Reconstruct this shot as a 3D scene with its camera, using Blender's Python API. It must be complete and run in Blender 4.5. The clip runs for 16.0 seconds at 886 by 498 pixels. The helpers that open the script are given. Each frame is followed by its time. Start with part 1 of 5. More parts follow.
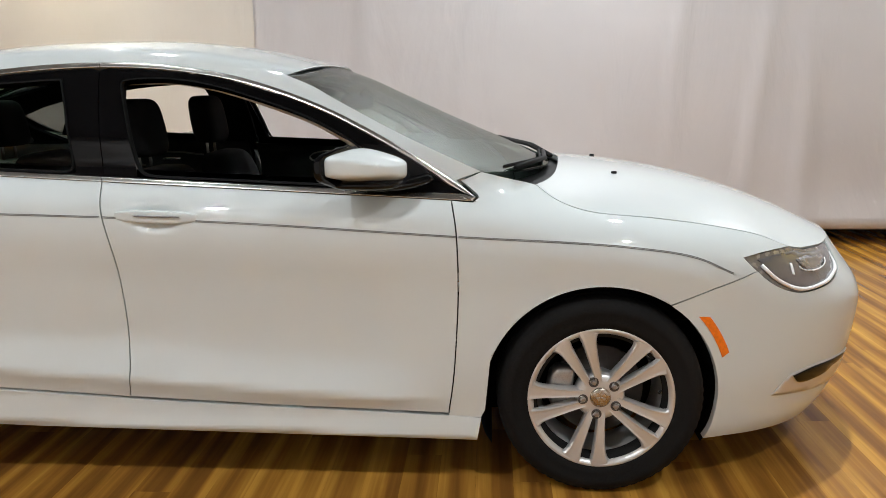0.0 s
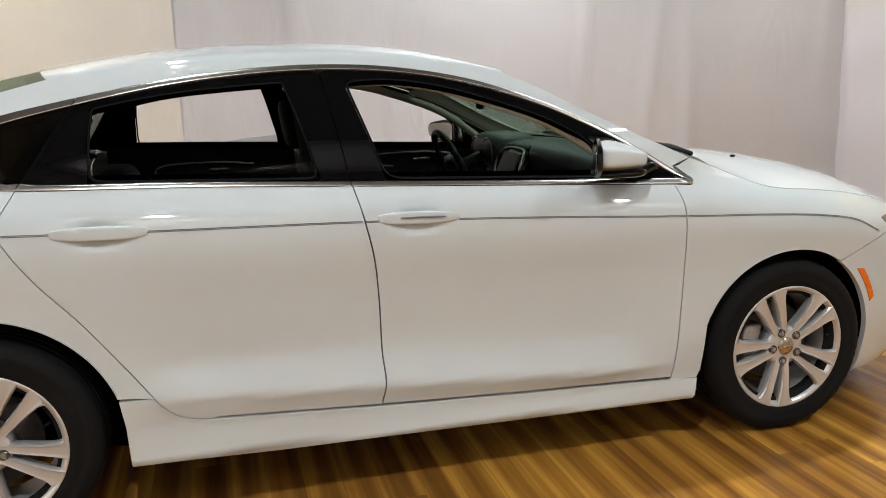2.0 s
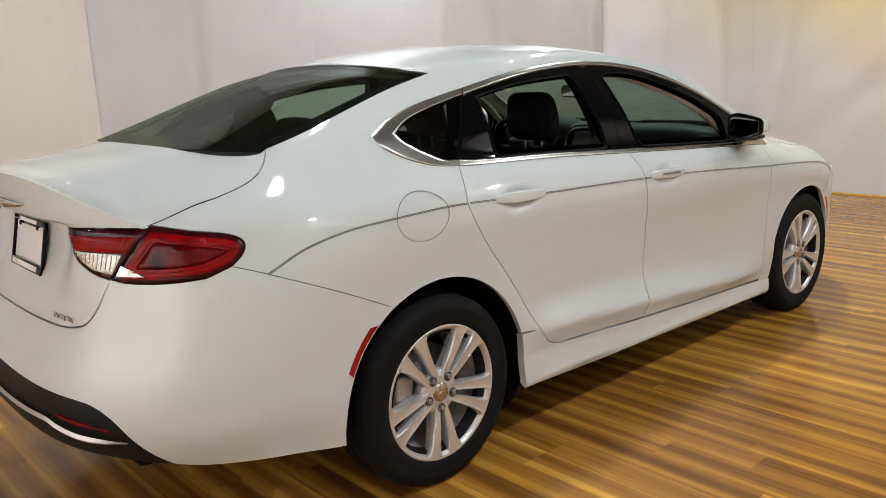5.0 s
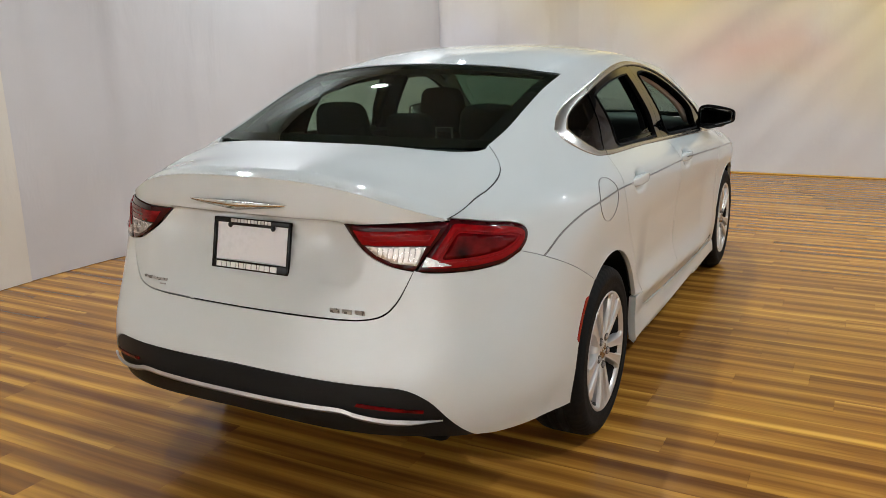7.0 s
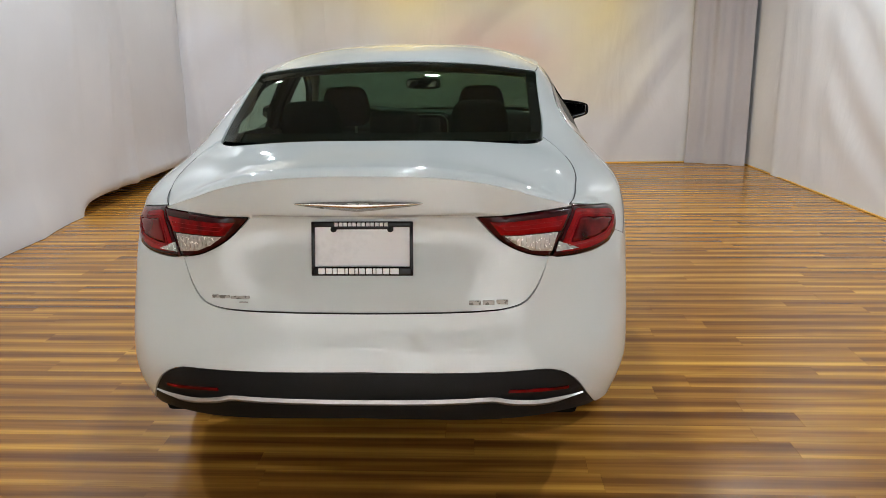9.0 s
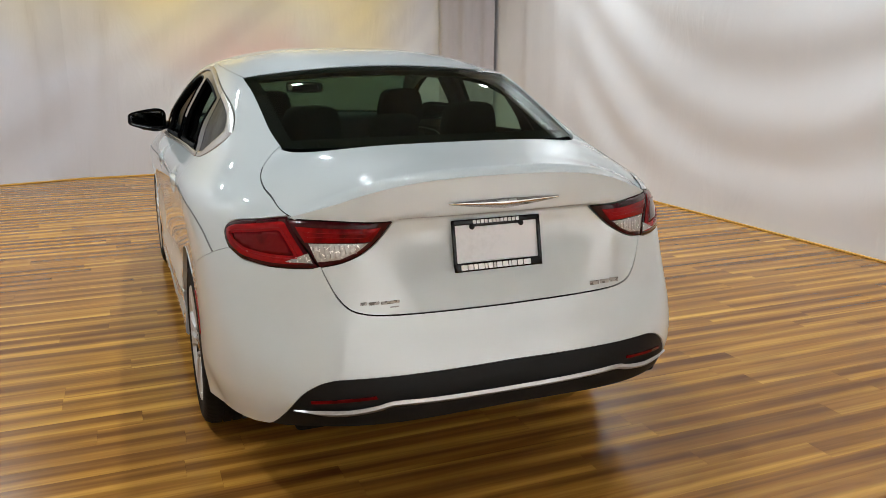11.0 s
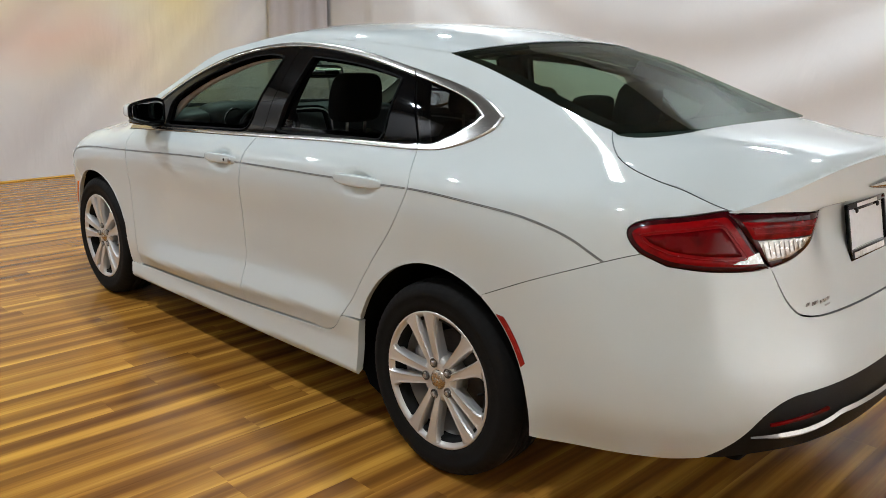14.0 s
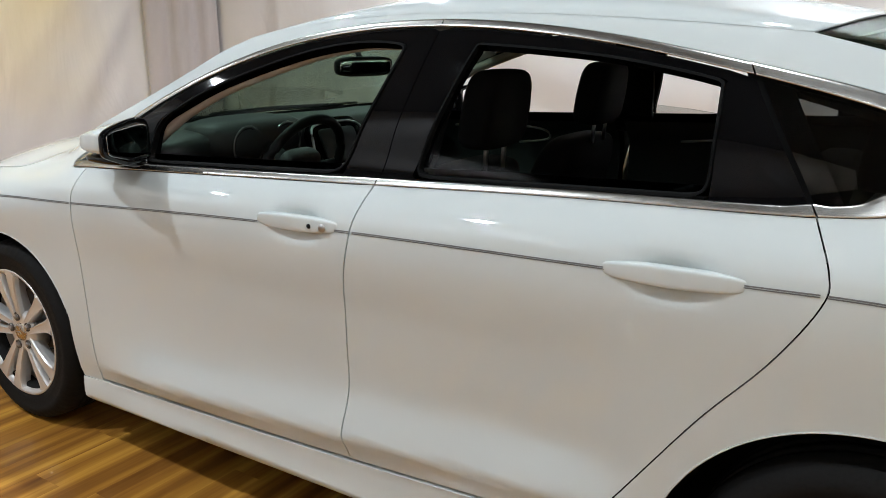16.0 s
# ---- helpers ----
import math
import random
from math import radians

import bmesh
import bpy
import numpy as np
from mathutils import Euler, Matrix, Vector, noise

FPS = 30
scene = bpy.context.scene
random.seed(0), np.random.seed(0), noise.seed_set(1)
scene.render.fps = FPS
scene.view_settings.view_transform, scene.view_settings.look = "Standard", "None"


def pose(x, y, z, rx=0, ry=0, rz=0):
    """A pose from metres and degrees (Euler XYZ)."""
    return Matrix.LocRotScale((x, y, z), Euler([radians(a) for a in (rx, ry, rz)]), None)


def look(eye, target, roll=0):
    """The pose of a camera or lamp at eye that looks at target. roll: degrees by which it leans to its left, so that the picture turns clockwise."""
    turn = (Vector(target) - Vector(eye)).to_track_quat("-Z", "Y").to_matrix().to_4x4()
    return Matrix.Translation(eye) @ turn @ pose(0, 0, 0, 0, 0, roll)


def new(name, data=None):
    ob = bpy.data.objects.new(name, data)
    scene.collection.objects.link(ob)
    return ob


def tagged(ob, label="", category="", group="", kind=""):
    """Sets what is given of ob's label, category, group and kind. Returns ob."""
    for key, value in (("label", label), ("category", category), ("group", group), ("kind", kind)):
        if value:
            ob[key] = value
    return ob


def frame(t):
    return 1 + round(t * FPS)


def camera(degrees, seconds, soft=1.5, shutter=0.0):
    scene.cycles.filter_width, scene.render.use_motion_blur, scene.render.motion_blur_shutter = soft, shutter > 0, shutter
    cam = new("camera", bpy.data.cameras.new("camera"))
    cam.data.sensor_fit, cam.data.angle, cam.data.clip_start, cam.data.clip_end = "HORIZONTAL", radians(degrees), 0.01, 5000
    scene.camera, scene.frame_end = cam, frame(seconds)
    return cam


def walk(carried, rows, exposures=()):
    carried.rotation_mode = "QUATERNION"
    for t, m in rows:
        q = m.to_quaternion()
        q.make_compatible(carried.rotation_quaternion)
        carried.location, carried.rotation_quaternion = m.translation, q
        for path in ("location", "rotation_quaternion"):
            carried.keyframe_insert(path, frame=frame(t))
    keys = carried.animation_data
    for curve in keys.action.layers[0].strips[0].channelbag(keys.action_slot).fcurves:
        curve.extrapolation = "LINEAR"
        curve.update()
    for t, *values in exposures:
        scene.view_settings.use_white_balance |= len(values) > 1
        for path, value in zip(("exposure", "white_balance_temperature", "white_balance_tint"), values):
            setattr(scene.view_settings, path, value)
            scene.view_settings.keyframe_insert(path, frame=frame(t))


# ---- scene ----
from mathutils.geometry import delaunay_2d_cdt

cam = camera(57.8, 16.0, soft=.6)
PATH = [
    (0, (1.008, -3.359, 1.343), (0.894, -1.404, 0.935), -0.6),
    (0.5, (0.59, -3.348, 1.369), (0.673, -1.396, 0.939), -0.9),
    (1, (0.202, -3.352, 1.344), (0.426, -1.406, 0.942), -1.2),
    (1.5, (-0.24, -3.378, 1.346), (0.126, -1.453, 0.947), -1.6),
    (2, (-0.631, -3.338, 1.346), (-0.117, -1.448, 0.942), -1.7),
    (2.5, (-1.027, -3.315, 1.338), (-0.355, -1.473, 0.943), -2.1),
    (3, (-1.452, -3.298, 1.341), (-0.613, -1.525, 0.948), -2.4),
    (3.5, (-1.85, -3.193, 1.35), (-0.862, -1.5, 0.952), -2.4),
    (4, (-2.285, -3.115, 1.357), (-1.177, -1.501, 0.948), -2.3),
    (4.5, (-2.687, -2.97, 1.36), (-1.474, -1.437, 0.937), -2.1),
    (5, (-3.07, -2.791, 1.389), (-1.757, -1.344, 0.961), -2.1),
    (7.5, (-4.491, -1.399, 1.514), (-2.696, -0.666, 1.022), -1.2),
    (8, (-4.663, -1.06, 1.522), (-2.8, -0.524, 1.029), -1.2),
    (8.5, (-4.737, -0.724, 1.505), (-2.826, -0.404, 1.012), -1.0),
    (11, (-4.639, 1.117, 1.52), (-2.84, 0.391, 1.03), 0.1),
    (11.5, (-4.49, 1.445, 1.524), (-2.756, 0.577, 1.032), 0.2),
    (12, (-4.347, 1.788, 1.525), (-2.677, 0.806, 1.027), 0.3),
    (12.5, (-4.142, 2.105, 1.488), (-2.543, 1.011, 0.994), 0.4),
    (13, (-3.872, 2.35, 1.487), (-2.35, 1.152, 0.988), 0.5),
    (13.5, (-3.555, 2.548, 1.468), (-2.107, 1.261, 0.971), 0.7),
    (14, (-3.153, 2.62, 1.42), (-1.771, 1.261, 0.925), 0.9),
    (14.5, (-2.74, 2.627, 1.391), (-1.416, 1.214, 0.89), 0.7),
    (15, (-2.305, 2.571, 1.378), (-1.045, 1.1, 0.878), 0.9),
    (15.5, (-1.852, 2.435, 1.366), (-0.677, 0.896, 0.867), 0.9),
    (16, (-1.41, 2.319, 1.39), (-0.347, 0.707, 0.867), 0.2),
]
walk(cam, [(t, look(eye, target, roll)) for t, eye, target, roll in PATH],
     [(0.0, .02, 6560, 10), (5.0, -.02, 6620, 9.6), (8.0, -.13, 6270, 7.8), (12.0, -.10, 6250, 7.5), (14.5, -.05, 6250, 7.5), (16.0, .03, 6260, 7.8)])

# ---- light ----
world = bpy.data.worlds.new("world")
scene.world = world
world.use_nodes = True
world.node_tree.nodes["Background"].inputs[0].default_value = (.9, .92, 1, 1)
world.node_tree.nodes["Background"].inputs[1].default_value = .012

CEILING = 3.9
# ceiling downlights: x, y, watts
LAMPS = [(-1.0, 0.0, 24), (2.4, 0.0, 58), (-1.0, -3.3, 54), (2.8, -3.1, 48), (-4.5, -3.4, 22), (-5.2, 2.1, 8), (-2.0, 2.4, 33), (1.5, 2.5, 52), (4.4, 2.7, 28)]


def lamp_data(name, watts, size, spread, color):
    d = bpy.data.lights.new(name, "AREA")
    d.shape, d.size, d.energy, d.color, d.spread = "DISK", size, watts, color, radians(spread)
    return d


# ---- materials ----
def material(name):
    m = bpy.data.materials.new(name)
    m.use_nodes = True
    nt = m.node_tree
    return m, nt, nt.nodes["Principled BSDF"]


def add_node(nt, kind, **values):
    n = nt.nodes.new(kind)
    for key, value in values.items():
        n.inputs[key].default_value = value
    return n


def ramp(nt, source, *stops):
    r = nt.nodes.new("ShaderNodeValToRGB")
    r.color_ramp.elements[0].position, r.color_ramp.elements[0].color = stops[0][0], (*stops[0][1], 1)
    r.color_ramp.elements[1].position, r.color_ramp.elements[1].color = stops[-1][0], (*stops[-1][1], 1)
    for p, c in stops[1:-1]:
        r.color_ramp.elements.new(p).color = (*c, 1)
    nt.links.new(source, r.inputs[0])
    return r.outputs[0]


def surface(name, color, rough=.5, metal=0.0, coat=0.0, vary=.06, grain=60, bump=0.0, rough_vary=.08, ior=1.5, spec=.5, coat_ior=1.5):
    """A plain surface with slight mottling in colour and gloss at two scales."""
    m, nt, p = material(name)
    co = nt.nodes.new("ShaderNodeTexCoord")
    n1 = add_node(nt, "ShaderNodeTexNoise", Scale=3.0, Detail=3.0)
    n2 = add_node(nt, "ShaderNodeTexNoise", Scale=grain, Detail=4.0)
    for n in (n1, n2):
        nt.links.new(co.outputs["Object"], n.inputs["Vector"])
    mix = nt.nodes.new("ShaderNodeMath")
    mix.operation = "ADD"
    nt.links.new(n1.outputs[0], mix.inputs[0])
    nt.links.new(n2.outputs[0], mix.inputs[1])
    lo = tuple(c * (1 - vary) for c in color)
    hi = tuple(min(1, c * (1 + vary)) for c in color)
    nt.links.new(ramp(nt, mix.outputs[0], (.7, lo), (1.3, hi)), p.inputs["Base Color"])
    mr = nt.nodes.new("ShaderNodeMapRange")
    mr.inputs[1].default_value, mr.inputs[2].default_value = .3, .7
    mr.inputs[3].default_value, mr.inputs[4].default_value = max(.02, rough - rough_vary), min(1, rough + rough_vary)
    nt.links.new(n2.outputs[0], mr.inputs[0])
    nt.links.new(mr.outputs[0], p.inputs["Roughness"])
    p.inputs["Metallic"].default_value = metal
    p.inputs["Coat Weight"].default_value = coat
    p.inputs["Coat Roughness"].default_value = .03
    p.inputs["Coat IOR"].default_value = coat_ior
    p.inputs["IOR"].default_value = ior
    p.inputs["Specular IOR Level"].default_value = spec
    if bump:
        b = add_node(nt, "ShaderNodeBump", Strength=bump, Distance=.002)
        nt.links.new(n2.outputs[0], b.inputs["Height"])
        nt.links.new(b.outputs[0], p.inputs["Normal"])
    return m


def glass(name, tint, rough=.0, ior=1.45, film=.03, edge=.32):
    m, nt, p = material(name)
    p.inputs["Base Color"].default_value = (*tint, 1)
    p.inputs["Roughness"].default_value = rough
    p.inputs["IOR"].default_value = ior
    # thin pane: straight transmission with a mirror-like film
    out = nt.nodes["Material Output"]
    tr = nt.nodes.new("ShaderNodeBsdfTransparent")
    tr.inputs[0].default_value = (*tint, 1)
    gl = nt.nodes.new("ShaderNodeBsdfGlossy")
    gl.inputs["Roughness"].default_value = rough + .01
    lw = add_node(nt, "ShaderNodeLayerWeight", Blend=.5)
    pw = nt.nodes.new("ShaderNodeMath")
    pw.operation, pw.inputs[1].default_value = "POWER", 3.6
    nt.links.new(lw.outputs["Facing"], pw.inputs[0])
    fr = nt.nodes.new("ShaderNodeMath")
    fr.operation, fr.inputs[1].default_value, fr.inputs[2].default_value = "MULTIPLY_ADD", edge, film
    nt.links.new(pw.outputs[0], fr.inputs[0])
    mx = nt.nodes.new("ShaderNodeMixShader")
    nt.links.new(fr.outputs[0], mx.inputs[0])
    nt.links.new(tr.outputs[0], mx.inputs[1])
    nt.links.new(gl.outputs[0], mx.inputs[2])
    nt.links.new(mx.outputs[0], out.inputs["Surface"])
    nt.nodes.remove(p)
    return m


def wood_floor():
    m, nt, p = material("floor_wood")
    geo = nt.nodes.new("ShaderNodeNewGeometry")
    info = nt.nodes.new("ShaderNodeObjectInfo")
    rnd = nt.nodes.new("ShaderNodeMath")
    rnd.operation = "ADD"
    nt.links.new(info.outputs["Random"], rnd.inputs[0])
    nt.links.new(geo.outputs["Random Per Island"], rnd.inputs[1])
    off = nt.nodes.new("ShaderNodeCombineXYZ")
    k = nt.nodes.new("ShaderNodeMath")
    k.operation, k.inputs[1].default_value = "MULTIPLY", 37.0
    nt.links.new(rnd.outputs[0], k.inputs[0])
    for i in range(3):
        nt.links.new(k.outputs[0], off.inputs[i])
    pos = nt.nodes.new("ShaderNodeVectorMath")
    nt.links.new(geo.outputs["Position"], pos.inputs[0])
    nt.links.new(off.outputs[0], pos.inputs[1])

    def streak(sx, sy, scale, detail, distort):
        mp = nt.nodes.new("ShaderNodeMapping")
        mp.inputs["Scale"].default_value = (sx, sy, 1)
        nt.links.new(pos.outputs[0], mp.inputs[0])
        n = add_node(nt, "ShaderNodeTexNoise", Scale=scale, Detail=detail, Distortion=distort)
        nt.links.new(mp.outputs[0], n.inputs["Vector"])
        return n.outputs[0]
    broad = streak(11, .40, 1.0, 2.0, .25)
    fine = streak(46, 1.1, 1.0, 3.0, .4)
    knots = streak(8, 1.5, 1.0, 3.0, 1.2)
    mix = nt.nodes.new("ShaderNodeMath")
    mix.operation = "MULTIPLY_ADD"
    mix.inputs[1].default_value = .30
    nt.links.new(fine, mix.inputs[0])
    calm = nt.nodes.new("ShaderNodeMath")
    calm.operation, calm.inputs[1].default_value, calm.inputs[2].default_value = "MULTIPLY_ADD", .62, .215
    nt.links.new(broad, calm.inputs[0])
    nt.links.new(calm.outputs[0], mix.inputs[2])
    sh = nt.nodes.new("ShaderNodeMath")
    sh.operation = "MULTIPLY_ADD"
    sh.inputs[1].default_value = .055
    nt.links.new(rnd.outputs[0], sh.inputs[0])
    nt.links.new(mix.outputs[0], sh.inputs[2])
    sep = nt.nodes.new("ShaderNodeSeparateXYZ")
    nt.links.new(geo.outputs["Position"], sep.inputs[0])
    across = nt.nodes.new("ShaderNodeMath")
    across.operation, across.inputs[1].default_value, across.inputs[2].default_value = "MULTIPLY_ADD", 2 * math.pi / .128, 7.1 * 2 * math.pi / .128
    nt.links.new(sep.outputs[0], across.inputs[0])
    turn = nt.nodes.new("ShaderNodeMath")
    turn.operation, turn.inputs[1].default_value = "MULTIPLY_ADD", .7
    nt.links.new(rnd.outputs[0], turn.inputs[0])
    nt.links.new(across.outputs[0], turn.inputs[2])
    wave = nt.nodes.new("ShaderNodeMath")
    wave.operation = "SINE"
    nt.links.new(turn.outputs[0], wave.inputs[0])
    tone = nt.nodes.new("ShaderNodeMath")
    tone.operation, tone.inputs[1].default_value = "MULTIPLY_ADD", .085
    nt.links.new(wave.outputs[0], tone.inputs[0])
    nt.links.new(sh.outputs[0], tone.inputs[2])
    col = ramp(nt, tone.outputs[0], (.54, (.155, .058, .0130)), (.66, (.232, .096, .0185)), (.78, (.365, .165, .027)), (.89, (.55, .272, .042)), (1.02, (.70, .385, .066)))
    dark = ramp(nt, knots, (.34, (.45, .40, .38)), (.48, (1, 1, 1)))
    mul = nt.nodes.new("ShaderNodeMix")
    mul.data_type, mul.blend_type = "RGBA", "MULTIPLY"
    mul.inputs[0].default_value = .25
    nt.links.new(col, mul.inputs[6])
    nt.links.new(dark, mul.inputs[7])
    nt.links.new(mul.outputs[2], p.inputs["Base Color"])
    rr = nt.nodes.new("ShaderNodeMapRange")
    rr.inputs[1].default_value, rr.inputs[2].default_value = .3, .7
    rr.inputs[3].default_value, rr.inputs[4].default_value = .15, .27
    nt.links.new(fine, rr.inputs[0])
    nt.links.new(rr.outputs[0], p.inputs["Roughness"])
    p.inputs["Specular IOR Level"].default_value = .3
    b = add_node(nt, "ShaderNodeBump", Strength=.10, Distance=.0015)
    nt.links.new(fine, b.inputs["Height"])
    nt.links.new(b.outputs[0], p.inputs["Normal"])
    return m


def fabric(name, color, tints=()):
    """Hanging cloth. tints: soft patches of another colour, as colour, centre, half sizes, strength."""
    m, nt, p = material(name)
    co = nt.nodes.new("ShaderNodeTexCoord")
    big = add_node(nt, "ShaderNodeTexNoise", Scale=.8, Detail=3.0)
    mp = nt.nodes.new("ShaderNodeMapping")
    mp.inputs["Scale"].default_value = (1, 1, .3)
    nt.links.new(co.outputs["Object"], mp.inputs[0])
    mid = add_node(nt, "ShaderNodeTexNoise", Scale=2.2, Detail=5.0, Distortion=.6)
    weave = add_node(nt, "ShaderNodeTexNoise", Scale=420.0, Detail=2.0)
    nt.links.new(co.outputs["Object"], big.inputs["Vector"])
    nt.links.new(mp.outputs[0], mid.inputs["Vector"])
    nt.links.new(co.outputs["Object"], weave.inputs["Vector"])
    lo = tuple(c * .93 for c in color)
    tone = ramp(nt, big.outputs[0], (.35, lo), (.65, color))
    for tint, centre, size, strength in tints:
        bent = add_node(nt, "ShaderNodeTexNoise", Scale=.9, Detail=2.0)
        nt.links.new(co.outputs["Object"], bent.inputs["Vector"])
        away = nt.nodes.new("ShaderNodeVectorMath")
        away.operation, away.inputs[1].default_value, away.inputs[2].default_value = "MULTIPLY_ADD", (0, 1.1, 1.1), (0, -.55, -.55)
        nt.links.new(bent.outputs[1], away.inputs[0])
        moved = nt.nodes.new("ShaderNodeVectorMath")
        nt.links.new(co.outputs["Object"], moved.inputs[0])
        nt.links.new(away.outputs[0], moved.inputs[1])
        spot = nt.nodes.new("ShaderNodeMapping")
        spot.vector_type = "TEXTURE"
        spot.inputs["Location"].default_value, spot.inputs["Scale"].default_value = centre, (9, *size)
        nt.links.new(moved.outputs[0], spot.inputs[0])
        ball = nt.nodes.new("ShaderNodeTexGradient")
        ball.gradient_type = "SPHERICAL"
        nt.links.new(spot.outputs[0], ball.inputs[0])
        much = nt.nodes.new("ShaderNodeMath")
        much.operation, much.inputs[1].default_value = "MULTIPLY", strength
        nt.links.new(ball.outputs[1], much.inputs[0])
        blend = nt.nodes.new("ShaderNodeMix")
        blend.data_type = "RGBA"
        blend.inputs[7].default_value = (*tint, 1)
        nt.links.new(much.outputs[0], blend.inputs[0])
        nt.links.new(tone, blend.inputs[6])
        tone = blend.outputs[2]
    nt.links.new(tone, p.inputs["Base Color"])
    p.inputs["Roughness"].default_value = .85
    p.inputs["Specular IOR Level"].default_value = .25
    p.inputs["Sheen Weight"].default_value = .15
    b1 = add_node(nt, "ShaderNodeBump", Strength=.45, Distance=.05)
    nt.links.new(mid.outputs[0], b1.inputs["Height"])
    b2 = add_node(nt, "ShaderNodeBump", Strength=.15, Distance=.0006)
    nt.links.new(weave.outputs[0], b2.inputs["Height"])
    nt.links.new(b1.outputs[0], b2.inputs["Normal"])
    nt.links.new(b2.outputs[0], p.inputs["Normal"])
    return m


def lamp_glow():
    m, nt, p = material("lamp_glow")
    p.inputs["Emission Color"].default_value = (1, .98, .95, 1)
    p.inputs["Emission Strength"].default_value = 30
    p.inputs["Base Color"].default_value = (.9, .9, .88, 1)
    return m


PAINT = surface("white_paint", (.585, .628, .622), .55, coat=1.0, vary=.012, grain=900, rough_vary=.03, spec=.1, coat_ior=1.75)
CHROME = surface("chrome", (.72, .71, .69), .10, metal=1.0, vary=.05, rough_vary=.05)
SILVER = surface("alloy_silver", (.62, .61, .595), .32, metal=.55, vary=.03, grain=700, rough_vary=.03)
STEEL = surface("brushed_steel", (.40, .39, .38), .38, metal=1.0, vary=.12, grain=180)
GLOSS_BLACK = surface("gloss_black", (.0025, .0025, .0028), .035, vary=.08, grain=900, rough_vary=.01, ior=1.32, spec=.5)
TRIM_BLACK = surface("trim_black", (.007, .007, .007), .5, vary=.2, grain=300, bump=.2, ior=1.25)
SEAL = surface("satin_black", (.008, .008, .0085), .3, vary=.1, grain=300)
IRON = surface("worn_iron", (.085, .075, .068), .5, metal=.5, vary=.2, grain=40)
RUBBER = surface("rubber", (.0085, .0082, .0080), .7, vary=.25, grain=140, bump=.25, ior=1.2)
TRIM = surface("window_brightwork", (.60, .585, .55), .24, metal=1.0, vary=.02, rough_vary=.02)
LINER = surface("liner_black", (.003, .003, .003), .85, vary=.3, spec=.1)
CLOTH = surface("black_cloth", (.0036, .0036, .004), .9, spec=.25, vary=.3, grain=500, bump=.6)
DASH = surface("dash_plastic", (.018, .020, .020), .55, vary=.2, grain=400, bump=.3)
HEADLINER = surface("headliner", (.42, .38, .32), .9, vary=.06, grain=400, bump=.2)
STRIPE = surface("grey_stripe", (.14, .14, .14), .4, vary=.1)
RED_DARK = surface("lens_dark_red", (.032, .0012, .0025), .05, vary=.15, spec=.3)
RED = surface("lens_red", (.165, .0014, .0024), .06, vary=.5, grain=22, spec=.16)
RED_BOWL = surface("bowl_red", (.075, .0009, .0018), .06, vary=.75, grain=12, spec=.2)
RED_DEEP = surface("reflector_red", (.24, .008, .007), .2, vary=.2, grain=80, spec=.3)
RED_LINE = surface("lens_pale_red", (.24, .008, .010), .2, vary=.1, spec=.3)
CLEAR = surface("lens_clear", (.50, .48, .46), .22, metal=.6, coat=.5, vary=.2, grain=110, bump=.3)
AMBER = surface("lens_amber", (.74, .155, .007), .12, coat=.4, vary=.15, grain=90)
LAMP_GREY = surface("lamp_grey", (.21, .20, .20), .25, metal=.5, coat=1.0, vary=.06, grain=40)
LAMP_DARK = surface("lamp_dark", (.12, .115, .118), .18, metal=.3, coat=1.0, vary=.06, grain=30)
PLATE = surface("plate_white", (.74, .75, .76), .45, vary=.04)
LETTER = surface("letter_white", (.80, .80, .80), .45, vary=.03)
BADGE = surface("badge_grey", (.33, .325, .31), .3, metal=.5, vary=.1)
GOLD = surface("badge_bronze", (.42, .37, .31), .25, metal=.9, vary=.1)
GLASS_FRONT = glass("windscreen_glass", (.56, .66, .59), film=.06, edge=.6)
GLASS_REAR = glass("rear_glass", (.55, .67, .57), film=.105, edge=.16)
GLASS_DARK = glass("privacy_glass", (.26, .28, .29), film=.055)
GLASS_SIDE = glass("side_glass", (.68, .72, .72))
MIRROR = surface("mirror_silver", (.34, .345, .35), .04, metal=1.0, vary=.02, rough_vary=.01)
WOOD = wood_floor()
DRAPE = fabric("white_drape", (.84, .825, .815))
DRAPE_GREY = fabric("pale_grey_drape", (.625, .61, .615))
# pale cloth with soft yellow, pink and tan patches
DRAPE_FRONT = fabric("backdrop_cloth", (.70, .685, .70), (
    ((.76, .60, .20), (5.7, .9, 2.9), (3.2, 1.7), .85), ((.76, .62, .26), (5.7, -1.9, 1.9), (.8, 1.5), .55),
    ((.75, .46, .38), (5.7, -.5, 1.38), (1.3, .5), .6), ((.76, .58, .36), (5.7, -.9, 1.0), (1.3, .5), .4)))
# corner fold's shade is put into this darker mauve-grey
DRAPE_CORNER_SHADE = fabric("mauve_grey_drape", (.50, .465, .47))
DRAPE_CREAM = fabric("cream_drape", (.73, .69, .62))
PLASTER = surface("plaster", (.62, .60, .57), .85, vary=.05, grain=20)
# ceiling stays out of view; dark so that little light bounces into shadows
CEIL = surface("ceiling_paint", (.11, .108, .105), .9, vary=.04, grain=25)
GLOW = lamp_glow()
YELLOW = surface("yellow_edge", (.60, .33, .05), .5, vary=.15)


